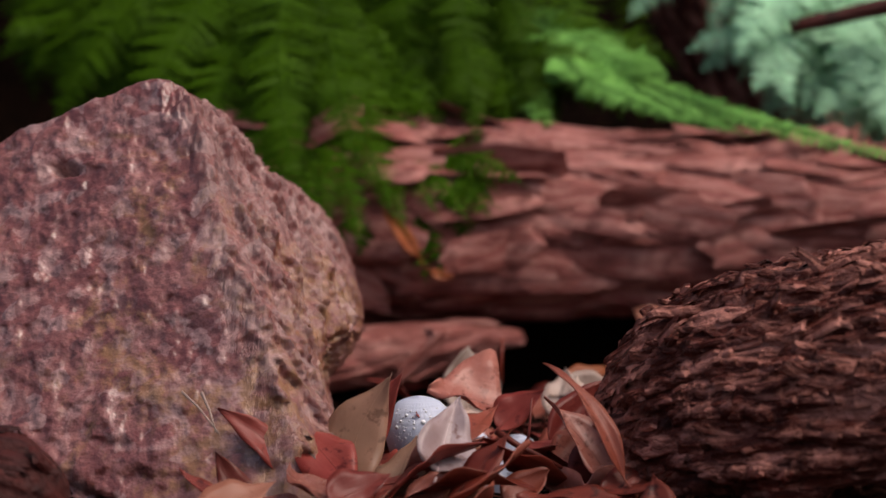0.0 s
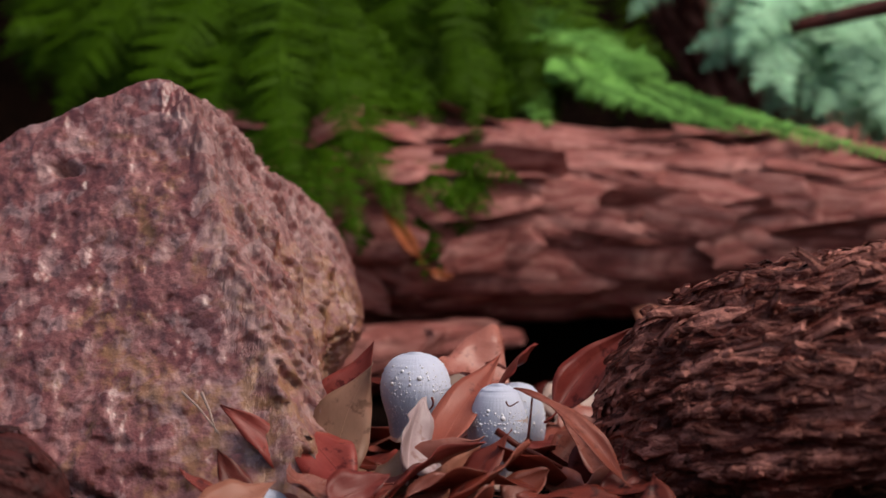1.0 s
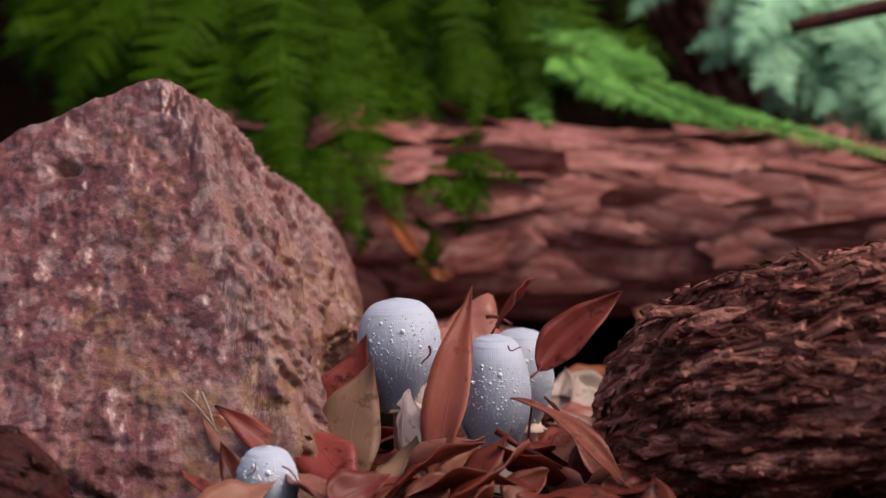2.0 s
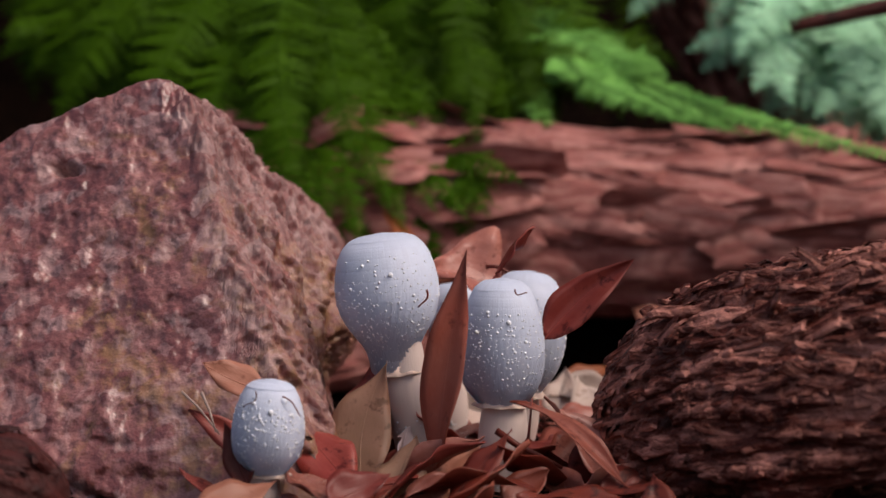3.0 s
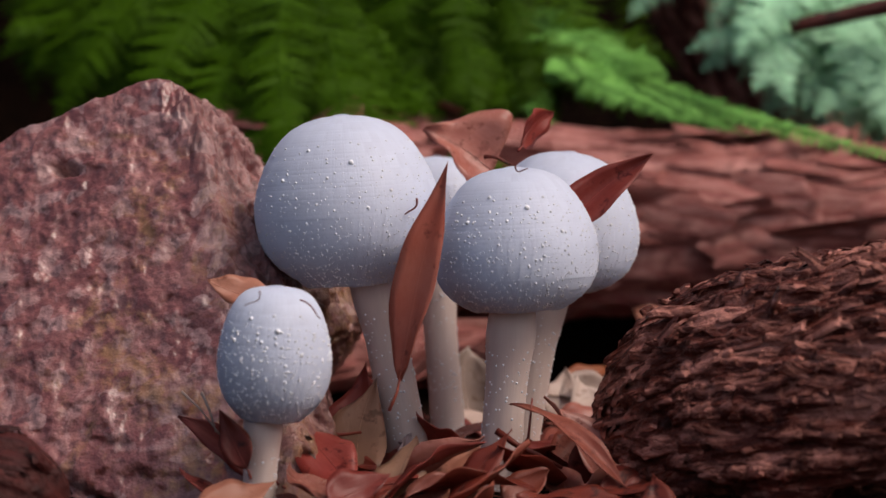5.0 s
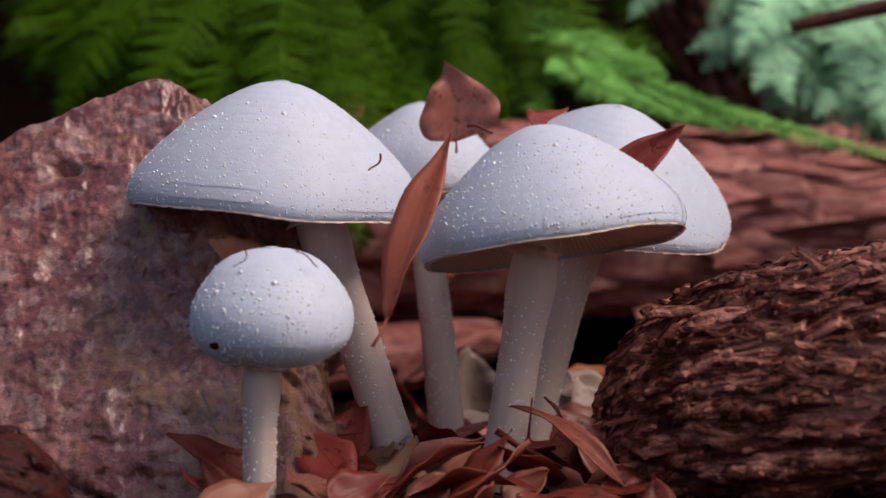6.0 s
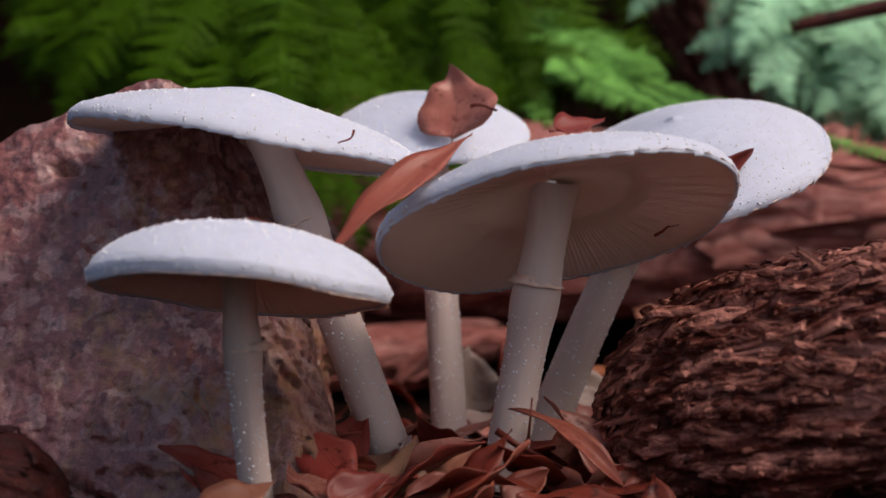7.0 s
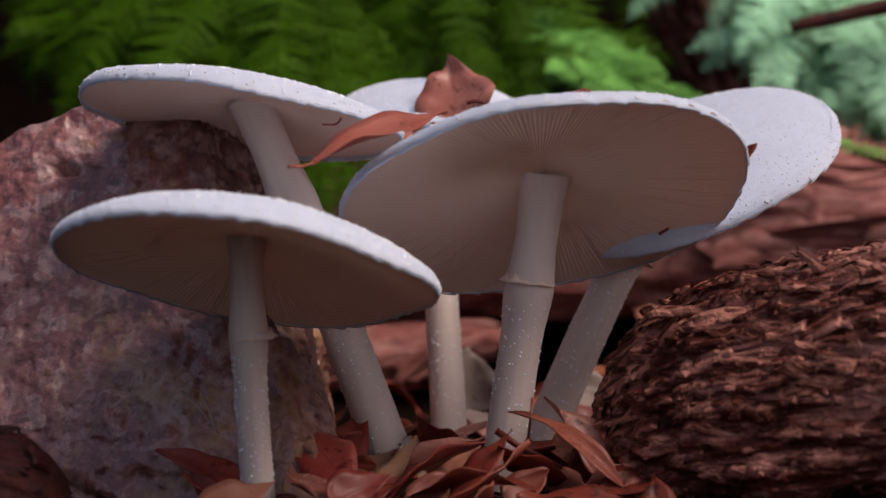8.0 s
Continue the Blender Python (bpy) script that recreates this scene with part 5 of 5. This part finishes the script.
leaf("crumpled brown leaf between the stems", (0.0029, 0.535, -0.0046), (0.0124, 0.545, 0.0151), 0.01569, (-0.2, -0.9, 0.3), TAN, 0.8, 0.5, 0.8, 19)
leaf("rust-coloured leaf between the stems", (0.0212, 0.53, -0.0026), (0.0355, 0.54, 0.0084), 0.01097, (0, -0.8, 0.6), RUST, 1.0, 0.4, 0.2, 20)
leaf("tan leaf with a raised edge", (-0.0116, 0.525, -0.0025), (0.0048, 0.535, 0.0093), 0.00996, (-0.2, -0.8, 0.6), PINK, 0.7, 0.3, 0.2, 21)
leaf("yellowish tan leaf in the litter", (-0.0414, 0.575, 0.0012), (-0.0186, 0.575, 0.0022), 0.01081, (0, -0.6, 0.8), OLIVE, 0.9, 0.3, 0.0, 22)
leaf("bleached pointed leaf standing behind the stems", (0.0126, 0.72, -0.0013), (0.0115, 0.73, 0.0294), 0.02338, (0.1, -1, 0.1), PALE, 0.3, 0.15, 0.0, 23)
leaf("pale leaf lying behind the stems", (0.0014, 0.69, -0.0017), (0.0231, 0.7, 0.0029), 0.01196, (0, -0.7, 0.7), PALE, 0.6, 0.2, 0.0, 24)
leaf("bleached leaf with a torn edge near the log", (0.0495, 0.7, 0.0113), (0.0807, 0.71, 0.0124), 0.01555, (0, -0.8, 0.6), PALE, 0.5, 0.3, 0.3, 25)
leaf("pinkish bleached leaf near the log", (0.0463, 0.67, 0.0038), (0.075, 0.68, 0.0069), 0.01603, (0.1, -0.8, 0.6), PINK, 0.5, 0.2, 0.3, 26)
leaf("broad bleached leaf lying against the broken log", (0.0694, 0.670, -0.0055), (0.0567, 0.700, 0.0198), 0.0200, (0.25, -0.9, 0.45), PALE, 0.4, 0.2, 0.3, 46)
leaf("pale torn leaf behind the leaning stem", (0.0477, 0.690, 0.0031), (0.0526, 0.710, 0.0222), 0.0150, (-0.2, -0.9, 0.4), PALE, 0.6, 0.3, 0.2, 47)
leaf("orange-brown leaf near the log", (0.0564, 0.76, 0.0117), (0.0809, 0.77, 0.0152), 0.01039, (0, -0.7, 0.7), ORANGE, 0.8, 0.3, 0.0, 27)
leaf("small tan leaf under the log", (0.1168, 0.86, 0.0225), (0.099, 0.86, 0.0358), 0.0147, (0, -0.9, 0.4), TAN, 0.3, 0.1, 0.0, 29)
leaf("orange-brown leaf hanging on the log", (-0.0136, 0.905, 0.0601), (-0.0335, 0.9, 0.0866), 0.00861, (0.3, -1, 0.3), ORANGE, 0.4, 0.3, 0.0, 30)
leaf("small red leaf on the log's bark", (-0.0074, 0.905, 0.0524), (0.0065, 0.905, 0.0493), 0.00554, (0, -1, 0.3), ORANGE, 0.3, 0.2, 0.0, 31)


def twig(label, points, radius, mat):
    v, f = tube(points, [radius * (1 - 0.5 * k / (len(points) - 1)) for k in range(len(points))], 7)
    return tagged(new("twig", mesh_of("twig", v, f, [mat])), label, "twig")


twig("thin dark red twig lying among the leaves", [(0.0178, 0.55, 0.0196), (0.0248, 0.55, 0.0147), (0.0313, 0.548, 0.0118), (0.0396, 0.545, 0.0079)], 0.00132, BROWN)
twig("short brown twig standing behind the stems", [(0.026, 0.75, 0.0098), (0.0263, 0.75, 0.0201), (0.0273, 0.752, 0.0303)], 0.00154, BROWN)
twig("pale thin twig leaning on the broken log", [(0.067, 0.66, 0.0281), (0.0755, 0.665, 0.0332), (0.0841, 0.67, 0.0396)], 0.00158, TAN)
twig("pale dry grass stalk leaning on the boulder", [(-0.0865, 0.545, 0.0332), (-0.0805, 0.54, 0.029), (-0.0728, 0.535, 0.0208)], 0.00046, PALE)
twig("pale dry grass stalk leaning on the boulder", [(-0.0799, 0.545, 0.033), (-0.0768, 0.54, 0.0281), (-0.0739, 0.535, 0.0214)], 0.00055, PALE)
twig("thin brown stalk standing beside the stems", [(0.0229, 0.55, 0.0067), (0.0287, 0.552, 0.0168), (0.0301, 0.555, 0.0298)], 0.00075, RED)
twig("thin dark twig among the leaves by the boulder", [(-0.0443, 0.575, 0.0171), (-0.0364, 0.575, 0.0141), (-0.0285, 0.575, 0.0151)], 0.00097, BROWN)


def carried_twig(label, rows, length, radius, curl):
    """A short thin stalk or hair that rides on a cap: rows of seconds, one end, the other end, upper side."""
    pts = [Vector((length * k / 8, length * curl * math.sin(math.pi * k / 8 * 1.4), 0.0)) for k in range(9)]
    v, f = tube(pts, [radius * (1 - 0.4 * k / 8) for k in range(9)], 6)
    ob = tagged(new("twig", mesh_of("twig", v, f, [BROWN])), label, "twig")
    MOVES.append((ob, [(t, leaf_pose(b, e, u)) for t, b, e, u in rows]))


carried_twig("short dark stalk beside the leaf on a cap", [
    (0.0, (0.0165, 0.63, 0.0152), (0.0251, 0.63, 0.0131), TOWARDS), (3.5, (0.0166, 0.64, 0.0798), (0.0254, 0.64, 0.0783), TOWARDS), (4.5, (0.0177, 0.64, 0.1017), (0.0264, 0.64, 0.1002), TOWARDS),
    (5.8, (0.0101, 0.645, 0.123), (0.02, 0.645, 0.1208), TOWARDS), (6.5, (0.0084, 0.645, 0.127), (0.0185, 0.645, 0.1252), TOWARDS), (7.0, (0.0106, 0.645, 0.1318), (0.0207, 0.645, 0.1309), TOWARDS),
    (8.0, (0.0093, 0.65, 0.1331), (0.0195, 0.65, 0.1329), TOWARDS)], 0.01066, 0.00089, 0.08)
carried_twig("thin dark hair stuck to a white cap", [
    (0.0, (-0.0038, 0.585, 0.0105), (-0.0052, 0.585, 0.0045), TOWARDS), (1.5, (-0.0044, 0.585, 0.0348), (-0.0058, 0.585, 0.0287), TOWARDS), (3.0, (-0.0058, 0.583, 0.0645), (-0.0076, 0.583, 0.0585), TOWARDS),
    (4.0, (-0.0058, 0.583, 0.0815), (-0.0078, 0.583, 0.0735), TOWARDS), (4.5, (-0.0066, 0.582, 0.0887), (-0.0092, 0.582, 0.0815), TOWARDS), (5.8, (-0.018, 0.56, 0.1098), (-0.0228, 0.56, 0.1021), TOWARDS),
    (6.0, (-0.0211, 0.557, 0.1122), (-0.0255, 0.557, 0.1035), TOWARDS), (6.5, (-0.0265, 0.548, 0.1155), (-0.0292, 0.548, 0.1091), TOWARDS), (7.0, (-0.0296, 0.55, 0.12), (-0.0326, 0.55, 0.1166), TOWARDS),
    (8.0, (-0.0341, 0.556, 0.1243), (-0.0368, 0.556, 0.1228), TOWARDS)], 0.00689, 0.00042, 0.16)
carried_twig("curled dark hair on the top of a white cap", [
    (0.0, (0.0224, 0.562, 0.0074), (0.0267, 0.562, 0.0061), TOWARDS), (1.5, (0.0214, 0.562, 0.0375), (0.0257, 0.562, 0.036), TOWARDS), (3.0, (0.0244, 0.56, 0.0663), (0.028, 0.56, 0.064), TOWARDS),
    (4.0, (0.0243, 0.56, 0.0878), (0.0283, 0.56, 0.0851), TOWARDS), (4.5, (0.0226, 0.56, 0.0983), (0.027, 0.56, 0.0958), TOWARDS), (5.8, (0.0316, 0.558, 0.1191), (0.0358, 0.558, 0.1172), TOWARDS),
    (6.5, (0.0362, 0.5700, 0.1219), (0.0402, 0.5700, 0.1215), TOWARDS), (7.0, (0.0359, 0.5796, 0.1111), (0.0399, 0.5796, 0.1107), TOWARDS), (7.5, (0.0386, 0.5788, 0.1114), (0.0426, 0.5788, 0.1110), TOWARDS), (8.0, (0.0330, 0.5789, 0.1119), (0.0370, 0.5789, 0.1115), TOWARDS)], 0.00421, 0.00029, -0.3)


carried_twig("thin dark hair on the small white cap", [
    (0.0, (-0.0582, 0.521, -0.0071), (-0.0618, 0.521, -0.0126), TOWARDS), (1.5, (-0.0596, 0.521, 0.0028), (-0.0636, 0.521, -0.0030), TOWARDS), (3.0, (-0.0594, 0.521, 0.0367), (-0.0623, 0.521, 0.0310), TOWARDS), (3.5, (-0.0579, 0.521, 0.0425), (-0.0626, 0.521, 0.0356), TOWARDS), (4.5, (-0.0572, 0.518, 0.0574), (-0.0618, 0.518, 0.0509), TOWARDS), (5.8, (-0.0589, 0.512, 0.0815), (-0.0631, 0.512, 0.0731), TOWARDS), (6.5, (-0.0708, 0.510, 0.0823), (-0.0716, 0.510, 0.0785), TOWARDS), (8.0, (-0.0760, 0.490, 0.0946), (-0.0735, 0.490, 0.0940), TOWARDS)], 0.0065, 0.0002, 0.2)
carried_twig("short dark stalk lying on the small white cap", [
    (0.0, (-0.0510, 0.521, -0.0081), (-0.0456, 0.521, -0.0128), TOWARDS), (1.5, (-0.0510, 0.521, 0.0019), (-0.0456, 0.521, -0.0030), TOWARDS), (3.0, (-0.0508, 0.521, 0.0349), (-0.0455, 0.521, 0.0299), TOWARDS), (3.5, (-0.0490, 0.521, 0.0407), (-0.0437, 0.521, 0.0356), TOWARDS), (4.5, (-0.0462, 0.518, 0.0560), (-0.0391, 0.518, 0.0503), TOWARDS), (5.8, (-0.0431, 0.512, 0.0794), (-0.0354, 0.512, 0.0731), TOWARDS), (6.5, (-0.0603, 0.5250, 0.0857), (-0.0523, 0.5250, 0.0853), TOWARDS), (7.0, (-0.0626, 0.5200, 0.0909), (-0.0546, 0.5200, 0.0905), TOWARDS), (7.5, (-0.0606, 0.5253, 0.0910), (-0.0526, 0.5253, 0.0906), TOWARDS), (8.0, (-0.0600, 0.5261, 0.0939), (-0.0520, 0.5261, 0.0935), TOWARDS)], 0.0085, 0.00028, 0.08)


def crumb(label, rows, size):
    """A crumb of soil that rides on a cap."""
    bm = bmesh.new()
    bmesh.ops.create_icosphere(bm, subdivisions=3, radius=size)
    for v in bm.verts:
        v.co *= 1 + 0.5 * noise.noise(v.co * 900)
        v.co.z *= 0.7
    me = bpy.data.meshes.new("soil_crumb")
    bm.to_mesh(me)
    bm.free()
    me.materials.append(SOIL)
    ob = tagged(new("soil_crumb", me), label, "soil crumb")
    MOVES.append((ob, [(t, Matrix.Translation(p)) for t, p in rows]))


crumb("dark crumb of soil stuck to a white cap", [(0.0, (-0.0635, 0.52, -0.006)), (3.0, (-0.0654, 0.53, 0.0176)), (3.5, (-0.0654, 0.53, 0.0231)), (4.5, (-0.069, 0.53, 0.0359)), (5.8, (-0.0683, 0.508, 0.0549)),
      (6.0, (-0.0698, 0.504, 0.0528)), (6.5, (-0.0775, 0.4925, 0.0632)), (7.0, (-0.0846, 0.479, 0.0815)), (7.5, (-0.0878, 0.478, 0.0900)), (8.0, (-0.0896, 0.481, 0.0968))], 0.00154)


def litter():
    """Loose leaves strewn over the ground, a few kinds, each a thing of its own."""
    rnd = random.Random(11)
    mats = [RED, BROWN, RUST, PINK, RED, BROWN, PINK, BROWN, RED]
    kinds = []
    for k in range(16):
        kinds.append(leaf("dry fallen leaf lying in the litter", (0, 0, 0), (rnd.uniform(0.032, 0.055), 0, 0), rnd.uniform(0.012, 0.019), (0, 0, 1),
                          mats[k % len(mats)], rnd.uniform(-0.8, 1.2), rnd.uniform(0, 0.4), rnd.uniform(-0.8, 0.8), 40 + k))
    for k in range(270):
        y = rnd.uniform(0.44, 0.95)
        x = rnd.uniform(-0.30, 0.30) * y / 0.6
        heap = 0.0
        if k >= 200:  # the heap that the mushrooms come up through
            x, y = rnd.uniform(-0.085, 0.068), rnd.uniform(0.51, 0.66)
            heap = 0.4
        if x < -0.055 and y < 0.66:  # the boulder stands here
            x = rnd.uniform(-0.055, 0.07)
        z = ground_height(x, y) + rnd.uniform(0.0, 0.007)
        m = Matrix.Translation((x, y, z)) @ Euler((rnd.gauss(0, 0.36), rnd.gauss(-heap * 0.2, 0.26), rnd.uniform(0, 6.28))).to_matrix().to_4x4()
        if k < len(kinds):
            kinds[k].matrix_world = m
        else:
            copy_thing(rnd.choice(kinds), m)


litter()


def motions():
    for ob, rows in MOVES:
        walk(ob, rows)


motions()
